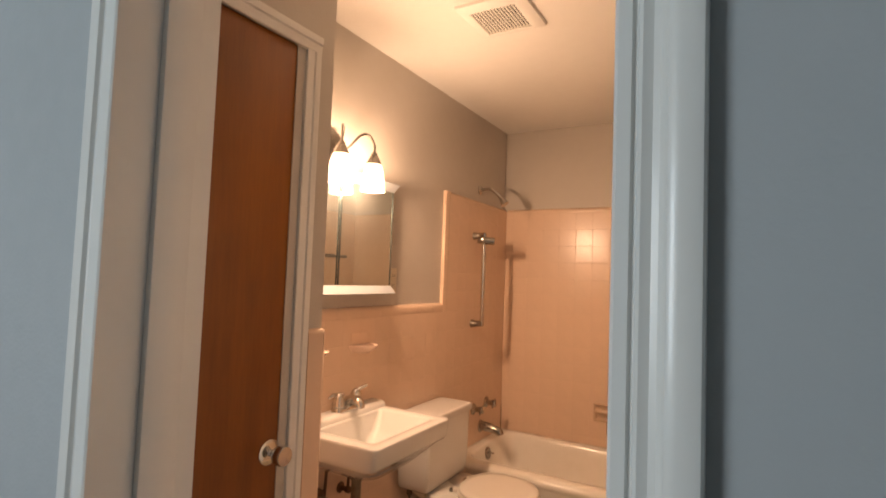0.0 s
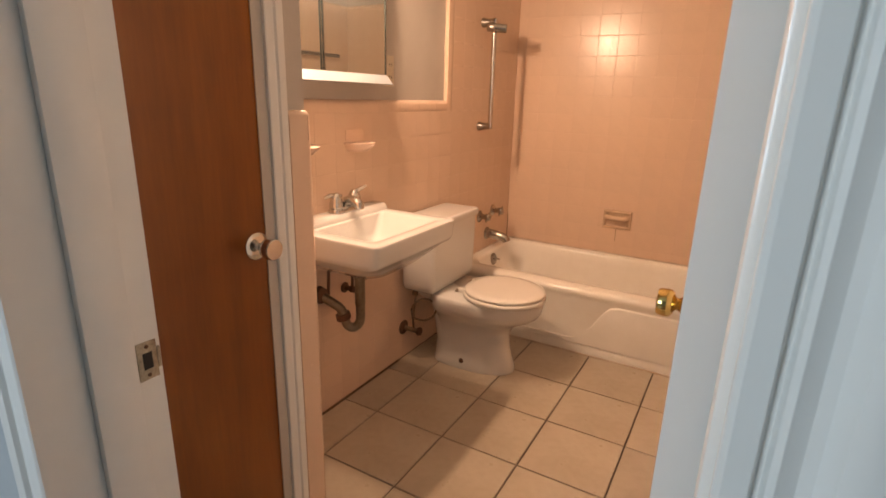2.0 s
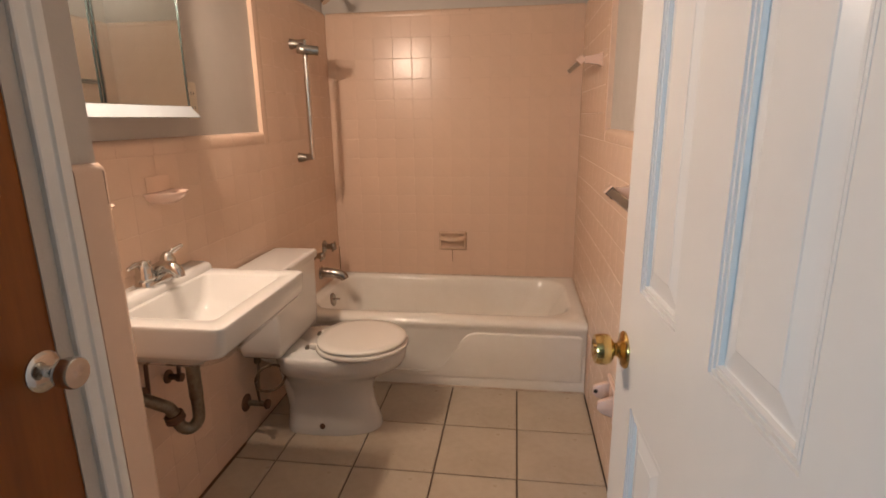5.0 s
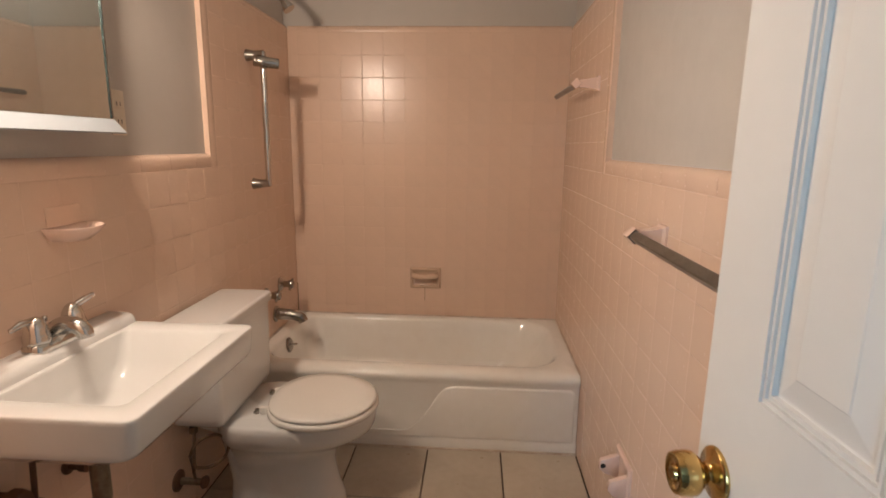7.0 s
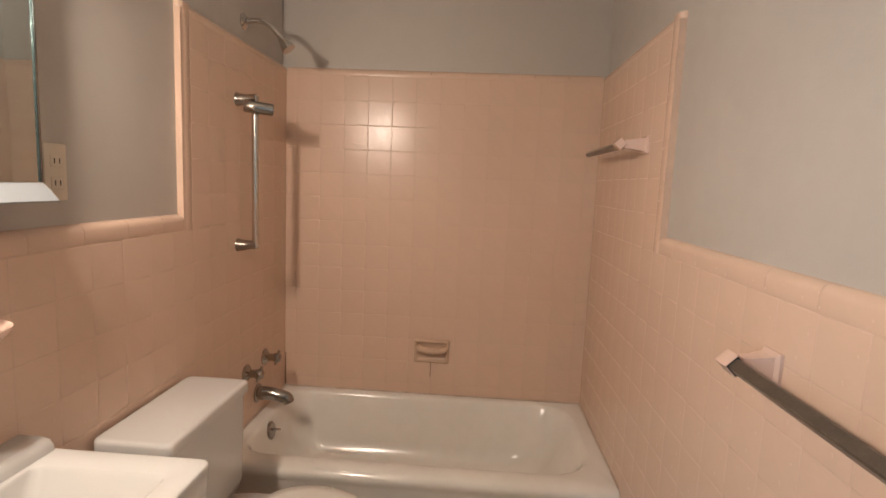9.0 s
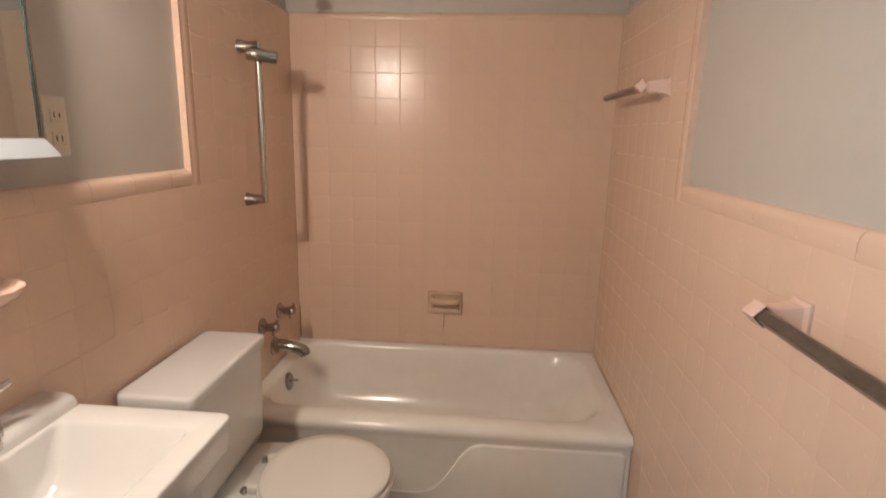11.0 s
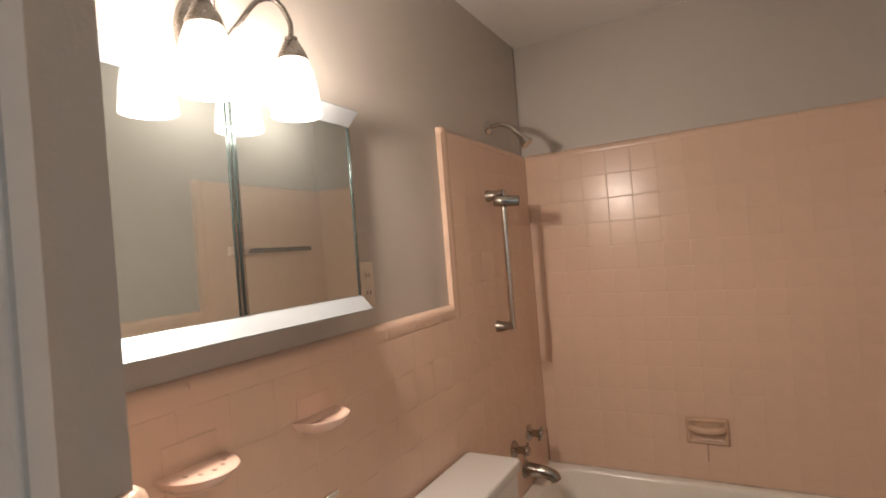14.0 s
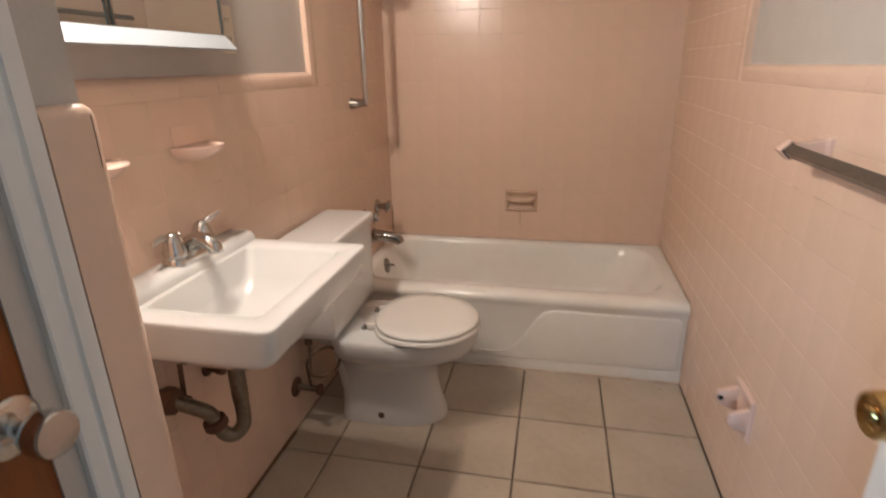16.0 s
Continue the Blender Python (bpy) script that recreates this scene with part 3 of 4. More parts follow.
# ---- sink ----
SY0, SY1, SZ = -1.960, -1.458, 0.800
sink = thing("sink", (0, (SY0 + SY1) / 2, 0.7), "white porcelain wall-hung sink with a square basin and raised back ledge", "sink")
rings = []
for x1, dy, z, r in ((0.20, 0.17, 0.630, 0.06), (0.30, 0.10, 0.645, 0.07), (0.335, 0.05, 0.680, 0.06), (0.362, 0.012, 0.712, 0.035), (0.380, 0.001, 0.722, 0.028), (0.389, 0.0, 0.735, 0.025), (0.394, 0.0, 0.789, 0.022), (0.3935, 0.0005, 0.7965, 0.022), (0.3920, 0.0022, 0.7994, 0.021), (0.3900, 0.0045, SZ, 0.020)):
    rings.append(rrect(0.0, x1, SY0 + dy, SY1 - dy, z, r, 6, (r, 0.003, 0.003, r)))
for x0, x1, y0, y1, z, r in ((0.080, 0.343, SY0 + 0.054, SY1 - 0.060, SZ, 0.022), (0.082, 0.340, SY0 + 0.057, SY1 - 0.063, SZ - 0.002, 0.021), (0.084, 0.337, SY0 + 0.061, SY1 - 0.068, SZ - 0.008, 0.021),
                             (0.090, 0.322, SY0 + 0.085, SY1 - 0.100, SZ - 0.070, 0.028), (0.100, 0.306, SY0 + 0.115, SY1 - 0.140, SZ - 0.108, 0.040), (0.135, 0.280, SY0 + 0.170, SY1 - 0.195, SZ - 0.124, 0.045),
                             (0.165, 0.225, SY0 + 0.225, SY1 - 0.245, SZ - 0.129, 0.026)):
    rings.append(rrect(x0, x1, y0, y1, z, r))
part("basin", loft(rings), M_PORC, sink, angle=60)
rings = []
for o, z in ((0.0, SZ - 0.002), (0.002, SZ + 0.012), (0.007, SZ + 0.022), (0.016, SZ + 0.027)):
    rings.append([(x, y, z) for x, y, _ in rrect(0.0, 0.074 - o, SY0 + o * 0.6, SY1 - o * 0.6, 0, 0.012, 5, (0.012, 0.002, 0.002, 0.012))])
part("ledge", loft(rings), M_PORC, sink, angle=60)
part("drain", lathe([(0.026, 0), (0.026, 0.003), (0.020, 0.005), (0.019, 0.002), (0.012, 0.003), (0.010, 0.008), (0.002, 0.009)], pose(0.195, -1.718, SZ - 0.1295), 28), M_NICKEL, sink, "tarnished metal sink drain with stopper", angle=50)
tap = thing("sink_faucet", (0.035, -1.70, SZ + 0.025), "chrome two-lever centre-set faucet on the sink ledge", "faucet")
FZ = SZ + 0.026
FY = -1.685
rings = [rrect(0.010 + o, 0.066 - o, FY - 0.080 + o, FY + 0.080 - o, FZ + z, 0.026) for o, z in ((0.0, 0.0), (0.0, 0.012), (0.003, 0.019), (0.010, 0.024))]
part("base", loft(rings), M_CHROME, tap, angle=60)
for s in (-1, 1):
    y = FY + s * 0.052
    part("handle", lathe([(0.026, 0), (0.0265, 0.014), (0.024, 0.018), (0.0235, 0.022), (0.021, 0.036), (0.015, 0.048), (0.009, 0.054), (0.003, 0.056)], pose(0.038, y, FZ + 0.020), 24), M_CHROME, tap, "chrome bell handle", angle=50)
    end = (0.034, y - 0.052, FZ + 0.064) if s < 0 else (0.056, y + 0.050, FZ + 0.084)
    part("lever", tube([(0.038, y, FZ + 0.064), (0.040 + 0.006 * s, y + s * 0.025, FZ + 0.072 + 0.003 * s), end], lambda q: 0.0056 + 0.0035 * math.sin(min(1.0, q * 1.1) * 2.6) - 0.002 * q, 10, smooth=5), M_CHROME, tap)
    if s < 0:
        part("lever_tip", lathe([(0.002, -0.006), (0.0055, -0.003), (0.0055, 0.003), (0.002, 0.006)], axis_to(end, (0, -1, 0)), 12), M_CHROME, tap)
part("spout", tube([(0.030, FY, FZ + 0.012), (0.044, FY, FZ + 0.034), (0.066, FY, FZ + 0.042), (0.088, FY, FZ + 0.040), (0.104, FY, FZ + 0.030), (0.108, FY, FZ + 0.014)], lambda q: 0.022 - 0.006 * q, 16, smooth=5), M_CHROME, tap, angle=60)
part("pull_rod", lathe([(0.0022, 0), (0.0022, 0.028), (0.006, 0.031), (0.0065, 0.040), (0.003, 0.043)], pose(0.014, FY, FZ + 0.018), 12), M_CHROME, tap)
trap = thing("sink_drainpipe", (0.15, -1.76, 0.5), "tarnished chrome P-trap and pipes under the sink", "drainpipe")
TY = -1.765
part("tailpiece", lathe([(0.019, 0.50), (0.019, 0.60), (0.024, 0.602), (0.024, 0.625), (0.019, 0.627), (0.019, 0.655), (0.028, 0.658), (0.028, 0.672)], pose(0.165, TY, 0), 18), M_TRAP, trap, angle=50)
part("u_bend", tube([(0.165, TY, 0.52), (0.165, TY, 0.445), (0.159, TY - 0.006, 0.420), (0.145, TY - 0.020, 0.408), (0.130, TY - 0.033, 0.420), (0.122, TY - 0.042, 0.452), (0.113, TY - 0.050, 0.486), (0.092, TY - 0.062, 0.506), (0.045, TY - 0.085, 0.538)], 0.0175, 14, smooth=4), M_TRAP, trap, angle=60)
part("nut", lathe([(0.027, 0), (0.029, 0.006), (0.027, 0.022)], axis_to((0.122, TY - 0.042, 0.446), (-0.2, -0.2, 1)), 10), M_RUST, trap)
part("nut", lathe([(0.030, 0), (0.034, 0.008), (0.030, 0.03)], axis_to((0.035, TY - 0.09, 0.54), (1, 0, 0)), 10), M_RUST, trap)
part("wall_pipe", tube([(0.0, TY - 0.09, 0.54), (0.05, TY - 0.09, 0.54)], 0.024, 14), M_RUST, trap)
part("stopper_rod", tube([(0.15, TY, 0.615), (0.03, TY - 0.03, 0.622)], 0.003, 8), M_RUST, trap)
part("rod_nut", lathe([(0.012, 0), (0.014, 0.008), (0.012, 0.018)], axis_to((0.178, TY, 0.615), (1, 0, 0)), 10), M_RUST, trap)
for y in (-1.80, -1.66):
    part("supply_tube", tube([(0.0, y, 0.50), (0.035, y, 0.50), (0.042, y, 0.54), (0.040, y + 0.01, 0.66)], 0.006, 8, smooth=4), M_RUST, trap)
    part("stop_valve", lathe([(0.022, 0), (0.022, 0.004), (0.010, 0.008), (0.010, 0.03), (0.014, 0.034), (0.014, 0.05)], axis_to((0, y, 0.50), (1, 0, 0)), 14), M_RUST, trap)

# ---- toilet ----
TC = -1.078
toilet = thing("toilet", (0.3, TC, 0), "white porcelain two-piece toilet with the lid closed", "toilet")
rings = []
for front, back, hw, z, e in ((0.224, 0.172, 0.112, 0.0, 3.2), (0.226, 0.174, 0.114, 0.010, 3.2), (0.222, 0.172, 0.110, 0.035, 3.1), (0.204, 0.170, 0.102, 0.085, 2.9), (0.192, 0.168, 0.096, 0.140, 2.7), (0.190, 0.168, 0.096, 0.185, 2.5),
                              (0.204, 0.170, 0.104, 0.222, 2.4), (0.240, 0.174, 0.122, 0.250, 2.3), (0.290, 0.180, 0.150, 0.275, 2.2), (0.320, 0.184, 0.168, 0.296, 2.1), (0.334, 0.188, 0.176, 0.320, 2.1),
                              (0.339, 0.190, 0.179, 0.350, 2.1), (0.338, 0.190, 0.178, 0.364, 2.1), (0.332, 0.186, 0.172, 0.371, 2.1)):
    rings.append(egg(0.302, TC, front, back, hw, z, 48, 2.1, e + 1.2))
part("bowl", loft(rings), M_PORC, toilet, angle=60)
rings = [rrect(0.040 + o, 0.330, TC - 0.118 + o, TC + 0.118 - o, z, 0.028) for o, z in ((0.055, 0.270), (0.030, 0.305), (0.006, 0.330), (0.0, 0.345), (0.0, 0.366), (0.005, 0.3715))]
part("deck", loft(rings), M_PORC, toilet, "rear deck of the bowl under the tank", angle=60)
rings = [rrect(x0, x1, TC - hw, TC + hw, z, 0.045) for x0, x1, hw, z in ((0.150, 0.300, 0.100, 0.0), (0.150, 0.300, 0.102, 0.012), (0.138, 0.300, 0.090, 0.10), (0.118, 0.300, 0.084, 0.20), (0.098, 0.300, 0.086, 0.29))]
part("trapway", loft(rings), M_PORC, toilet, "back of the foot", angle=60)
rings = []
for o, z in ((0.030, 0.372), (0.014, 0.385), (0.006, 0.41), (0.003, 0.50), (0.0, 0.69)):
    rings.append(rrect(0.018, 0.196 - o * 0.8, TC - 0.208 + o, TC + 0.208 - o, z, 0.022))
part("tank", loft(rings), M_PORC, toilet, angle=60)
rings = []
for o, z in ((0.003, 0.690), (-0.002, 0.691), (-0.003, 0.696), (-0.003, 0.716), (-0.001, 0.7215), (0.003, 0.7245), (0.010, 0.7255)):
    rings.append(rrect(0.010 + max(o, 0) * 0.5, 0.203 - o, TC - 0.212 + o, TC + 0.212 - o, z, 0.018))
part("tank_lid", loft(rings), M_PORC, toilet, angle=60)


def seat_ring(front, back, hw, z):
    return egg(0.452, TC, front, back, hw, z, 48, 2.0, 2.3)


part("seat", loft([seat_ring(0.192, 0.178, 0.180, 0.373), seat_ring(0.197, 0.180, 0.184, 0.378), seat_ring(0.197, 0.180, 0.184, 0.388), seat_ring(0.192, 0.178, 0.180, 0.393)]), M_SEAT, toilet, "white toilet seat", angle=60)
part("lid", loft([seat_ring(0.186, 0.172, 0.175, 0.3955), seat_ring(0.190, 0.174, 0.178, 0.399), seat_ring(0.190, 0.174, 0.178, 0.406), seat_ring(0.184, 0.170, 0.173, 0.411), seat_ring(0.150, 0.140, 0.14, 0.4135), seat_ring(0.05, 0.05, 0.05, 0.4145)]), M_SEAT, toilet, "white toilet lid, closed", angle=60)
for s in (-1, 1):
    h = part("hinge", box((0.256, TC + s * 0.07 - 0.011, 0.372), (0.300, TC + s * 0.07 + 0.011, 0.396), 0.005), M_SEAT, toilet)
    part("hinge_bolt", lathe([(0.012, 0), (0.012, 0.005), (0.007, 0.008), (0.007, 0.014), (0.003, 0.016)], pose(0.246, TC + s * 0.07, 0.3715), 12), M_OLDCHROME, h, "tarnished hinge bolt")
for s in (-1, 1):
    part("bolt_hole", lathe([(0.014, 0), (0.012, 0.004), (0.004, 0.012)], axis_to((0.30, TC + s * 0.106, 0.042), (0, s, 0.35)), 10), M_RUST, toilet, "dark rusty floor bolt")
hose = thing("toilet_supply", (0.06, -1.2, 0.14), "brown toilet supply hose in a loop with its wall valve", "supply hose")
VY, VZ = -1.235, 0.160
part("escutcheon", lathe([(0.036, 0), (0.036, 0.004), (0.018, 0.013)], axis_to((0, VY, VZ), (1, 0, 0)), 20), M_RUST, hose)
part("valve", tube([(0.0, VY, VZ), (0.085, VY, VZ)], 0.012, 10), M_TRAP, hose)
part("valve_handle", lathe([(0.018, 0), (0.022, 0.006), (0.020, 0.014), (0.010, 0.016)], axis_to((0.085, VY, VZ), (1, 0, 0)), 8), M_RUST, hose)
loop = [(0.060, VY, VZ + 0.01), (0.058, VY - 0.004, VZ + 0.06), (0.068, VY - 0.030, VZ + 0.11)]
for k in range(1, 13):
    a = radians(205 - 30 * k)
    loop.append((0.125 + 0.055 * 0.75 * math.cos(a) + 0.001 * k, -1.250 + 0.055 * 0.75 * math.cos(a) - 0.001 * k, 0.290 + 0.052 * math.sin(a)))
loop += [(0.085, -1.262, 0.335), (0.080, -1.255, 0.385)]
part("hose", tube(loop, 0.0052, 8, smooth=3), M_HOSE, hose)
part("hose_nut", lathe([(0.013, 0), (0.014, 0.006), (0.013, 0.022)], pose(0.080, -1.255, 0.352), 8), M_HOSE, hose)

# ---- medicine cabinet ----
CY0, CY1, CZ0, CZ1 = -2.142, -1.418, 1.326, 1.750
cab = thing("medicine_cabinet", (-BED, (CY0 + CY1) / 2, CZ0), "white metal medicine cabinet with mirrored doors and a flared frame", "medicine cabinet")
part("box", box((-BED, CY0, CZ0), (0.030, CY1, CZ1)), M_CAB, cab, smooth=False)
MX = 0.037
for zin, zout, label in ((CZ0, CZ0 - 0.033, "flared white metal ledge under the mirrors"), (CZ1, CZ1 + 0.033, "flared white metal ledge above the mirrors")):
    sg = 1 if zout > zin else -1
    bm = bmesh.new()
    loft([[(x, y + e * k, z) for x, z, k in ((-BED, zin, 0), (MX + 0.001, zin, 0), (MX + 0.029, zout, 1), (MX + 0.028, zout + sg * 0.003, 1), (MX + 0.016, zout + sg * 0.003, 1), (-BED, zin + sg * 0.02, 0))] for y, e in ((CY0, -0.004), (CY1, 0.004))], bm=bm)
    part("frame_side", bm, M_BEVEL, cab, label, smooth=False)
DIV = -1.780
for y0, y1 in ((CY0, DIV), (DIV, CY1)):
    d = part("mirror_door", box((0.030, y0 + 0.002, CZ0 + 0.001), (MX, y1 - 0.002, CZ1 - 0.001), 0.0008), M_MIRROR, cab, "mirrored cabinet door", smooth=False)
    for y in (y0 + 0.006, y1 - 0.006):
        part("edge_strip", box((MX + 0.0002, y - 0.004, CZ0 + 0.002), (MX + 0.0022, y + 0.004, CZ1 - 0.002), 0.0006), M_STRIP, d, "dark polished edge of the mirror")
        # Narrow chrome strip added as the bright highlight line along the mirror edge.
        part("edge_glint", box((MX + 0.0024, y - 0.0012, CZ0 + 0.002), (MX + 0.0032, y + 0.0012, CZ1 - 0.002)), M_CHROME, d, smooth=False)
outlet = thing("outlet", (-BED, -1.30, 1.345), "ivory wall outlet beside the mirror cabinet", "outlet")
OY = -1.324
plate = part("plate", box((-BED, OY - 0.030, 1.287), (-BED + 0.006, OY + 0.030, 1.408), 0.003), M_PLASTIC, outlet)
for z in (1.324, 1.371):
    part("socket", box((-BED + 0.006, OY - 0.016, z - 0.014), (-BED + 0.0085, OY + 0.016, z + 0.014), 0.002), M_PLASTIC, outlet)
    for s in (-1, 1):
        # Slots are dark chips on the face, coloured as the shade within.
        part("slot", box((-BED + 0.0086, OY + s * 0.007 - 0.0015, z - 0.005), (-BED + 0.009, OY + s * 0.007 + 0.0015, z + 0.006)), M_RECESS_SHADE, outlet, smooth=False)

# ---- vanity light ----
LY, LZ = -1.785, 1.872
light = thing("vanity_light", (-BED, LY, LZ), "brushed nickel two-arm wall light with lit frosted glass shades", "wall light")
rings = []
for s, x in ((1.0, -BED), (1.0, -BED + 0.008), (0.9, -BED + 0.018), (0.66, -BED + 0.022)):
    rings.append([(x, LY + 0.058 * s * math.cos(2 * math.pi * k / 36), LZ + 0.082 * s * math.sin(2 * math.pi * k / 36)) for k in range(36)])
part("backplate", loft(rings), M_NICKEL, light, "oval brushed nickel backplate", angle=50)
part("boss", box((-BED + 0.02, LY - 0.022, LZ - 0.050), (0.030, LY + 0.022, LZ - 0.002), 0.008), M_NICKEL, light)
SH_X = 0.120
for s in (-1, 1):
    y = LY + s * 0.100
    part("arm", tube([(0.02, LY + s * 0.015, LZ - 0.02), (0.055, LY + s * 0.03, LZ + 0.02), (0.085, LY + s * 0.052, LZ + 0.062), (0.105, LY + s * 0.082, LZ + 0.068), (SH_X, LY + s * 0.099, LZ + 0.030), (SH_X, y, LZ - 0.006)], 0.0055, 10, smooth=5), M_NICKEL, light, "slender curved nickel arm")
    part("socket_cup", lathe([(0.007, 0.0), (0.013, -0.004), (0.013, -0.012), (0.016, -0.014), (0.030, -0.042), (0.031, -0.050), (0.024, -0.052)], pose(SH_X, y, LZ + 0.000), 28), M_NICKEL, light, "bell-shaped nickel socket cup")
    prof = [(0.024, -0.046), (0.031, -0.052), (0.039, -0.075), (0.045, -0.110), (0.0485, -0.145), (0.0500, -0.160), (0.0480, -0.160), (0.0465, -0.145), (0.043, -0.110), (0.037, -0.076), (0.029, -0.056)]
    shade = part("shade", lathe(prof, pose(SH_X, y, LZ), 36, caps=False), M_SHADE, light, "frosted glass shade, lit", angle=60)
    shade.visible_shadow = False
    bulb = part("bulb", lathe([(0.012, -0.05), (0.014, -0.075), (0.028, -0.11), (0.030, -0.125), (0.022, -0.145), (0.004, -0.152)], pose(SH_X, y, LZ), 20), M_BULB, light, "lit bulb", angle=60)
    bulb.visible_shadow = False

# ---- wall soap and toothbrush dishes ----
# Brown for the shade painted over the brush holes, and for the corner crack.
M_HOLE_AND_CRACK = material("hole_shade_and_crack", (0.30, 0.20, 0.15), 0.5, vary=0.2)


def wall_dish(y, z, holes):
    t = thing("toothbrush_holder" if holes else "wall_soap_dish", (0, y, z), "pink ceramic toothbrush holder shelf with holes" if holes else "pink ceramic half-round soap dish on the tiled wall", "toothbrush holder" if holes else "soap dish")
    part("back_plate", box((0, y - 0.053, z - 0.030), (0.0022, y + 0.053, z + 0.052), 0.0008), M_TILE, t)

    def half(r, x, zz, back=0.002):
        out = [(back, y - r * (1.06 if back < 0.01 else 1.0), zz)]
        for k in range(17):
            a = -math.pi / 2 + math.pi * k / 16
            out.append((0.012 + x * math.cos(a), y + r * math.sin(a), zz))
        return out + [(back, y + r * (1.06 if back < 0.01 else 1.0), zz)]
    if holes:
        rings = [half(0.045, 0.045, z - 0.026), half(0.062, 0.068, z - 0.008), half(0.068, 0.076, z + 0.001), half(0.066, 0.074, z + 0.004)]
    else:
        rings = [half(0.040, 0.040, z - 0.028), half(0.058, 0.064, z - 0.010), half(0.066, 0.075, z + 0.003), half(0.065, 0.074, z + 0.006), half(0.059, 0.068, z + 0.004, 0.012), half(0.048, 0.056, z - 0.004, 0.018)]
    part("shelf", loft(rings), M_CERAMIC_PINK, t, angle=60)
    if holes:
        for k in range(5):
            a = radians(-60 + 30 * k)
            # Flat discs on the shelf; their brown is the shade inside the holes.
            part("hole", lathe([(0.0062, 0), (0.006, 0.0006)], pose(0.012 + 0.048 * math.cos(a), y + 0.044 * math.sin(a), z + 0.0041) @ Matrix.Diagonal((1.0, 0.65, 1, 1)), 14), M_HOLE_AND_CRACK, t)


wall_dish(-1.578, 1.069, False)
wall_dish(-1.886, 1.076, True)

# ---- towel bars on the right wall ----
def towel_post(y, z, x1, t):
    post = bmesh.new()

    def sq(x, h, turn=0.0):
        a = radians(45 * turn)
        return [(x, y + h * 1.414 * math.cos(a + math.pi / 4 + k * math.pi / 2), z + h * 1.414 * math.sin(a + math.pi / 4 + k * math.pi / 2)) for k in range(4)]
    loft([sq(W, 0.027), sq(W - 0.006, 0.027), sq(W - 0.012, 0.021), sq(x1 + 0.030, 0.014), sq(x1 + 0.014, 0.014)], bm=post)
    part("post", post, M_CERAMIC_PINK, t, angle=30)
    nose = bmesh.new()
    h = 0.0205

    def dia(yy, k):
        return [(x1 - h * k, yy, z), (x1, yy, z - h * k), (x1 + h * k, yy, z), (x1, yy, z + h * k)]
    loft([dia(y - 0.020, 0.92), dia(y - 0.017, 1.0), dia(y + 0.017, 1.0), dia(y + 0.020, 0.92)], bm=nose)
    part("nose", nose, M_CERAMIC_PINK, t, angle=30)


def square_bar(x, y0, y1, z, h, t, mat, label):
    bm = bmesh.new()
    c = h * 0.12
    ring = lambda yy: [(x - h + c, yy, z - c), (x - c, yy, z - h + c), (x + c, yy, z - h + c), (x + h - c, yy, z - c), (x + h - c, yy, z + c), (x + c, yy, z + h - c), (x - c, yy, z + h - c), (x - h + c, yy, z + c)]
    loft([ring(y0), ring(y1)], bm=bm)
    part("bar", bm, mat, t, label, angle=30)


BX, BZ = 1.347, 1.066
t = thing("towel_bar", (W, -1.8, BZ), "square towel bar between two pink ceramic posts", "towel bar")
towel_post(-1.480, BZ, BX, t)
towel_post(-2.100, BZ, BX, t)
square_bar(BX, -2.12, -1.484, BZ, 0.0155, t, M_BAR, "worn grey-brown square bar")
# Dark diamond plate added for the shaded slit between bar and nose.
rim = bmesh.new()
loft([[(BX - k, -1.5002 - s, BZ), (BX, -1.5002 - s, BZ - k), (BX + k, -1.5002 - s, BZ), (BX, -1.5002 - s, BZ + k)] for s, k in ((0.0, 0.0182), (0.0008, 0.0182))], bm=rim)
part("bar_socket", rim, M_RECESS_SHADE, t, "dark plate painted as the shade in the gap round the bar end", smooth=False)
t = thing("tub_towel_bar", (W, -0.45, 1.505), "square bar on a pink ceramic post inside the tub surround", "towel bar")
towel_post(-0.665, 1.508, 1.335, t)
square_bar(1.335, -0.67, -0.20, 1.502, 0.0135, t, M_BAR, "worn brown square bar, open at its end")

# ---- paper holder, floor vent, ceiling fan grille ----
t = thing("paper_holder", (W, -1.35, 0.35), "pink ceramic toilet paper holder without a roller", "paper holder")
PY, PZ = -1.352, 0.338
bm = bmesh.new()


def frp(i, x):
    return [(x, PY - 0.066 + i, PZ - 0.062 + i), (x, PY + 0.066 - i, PZ - 0.062 + i), (x, PY + 0.066 - i, PZ + 0.062 - i), (x, PY - 0.066 + i, PZ + 0.062 - i)]


loft([frp(0, W), frp(0, W - 0.006), frp(0.005, W - 0.011), frp(0.014, W - 0.011), frp(0.019, W - 0.004), frp(0.024, W - 0.002)], False, True, bm)
part("plate", bm, M_CERAMIC_PINK, t)
for s in (-1, 1):
    y = PY + s * 0.053
    arm = [(W - 0.004, y, PZ + 0.038), (W - 0.03, y, PZ + 0.028), (W - 0.058, y, PZ + 0.017), (W - 0.062, y, PZ - 0.008), (W - 0.046, y, PZ - 0.025), (W - 0.004, y, PZ - 0.040)]
    bm = bmesh.new()
    loft([[(x, yy, z) for x, _, z in arm] for yy in (y - 0.008, y - 0.005, y + 0.005, y + 0.008)], bm=bm)
    bmesh.ops.bevel(bm, geom=bm.edges[:], offset=0.002, segments=1, affect="EDGES")
    part("ear", bm, M_CERAMIC_PINK, t, angle=50)
    # Dark disc on the ear, painted as the shade of a roller socket.
    part("roller_socket", lathe([(0.008, 0), (0.008, 0.0008)], axis_to((W - 0.050, y - s * 0.0082, PZ), (0, -s, 0)), 14), M_RECESS_SHADE, t)
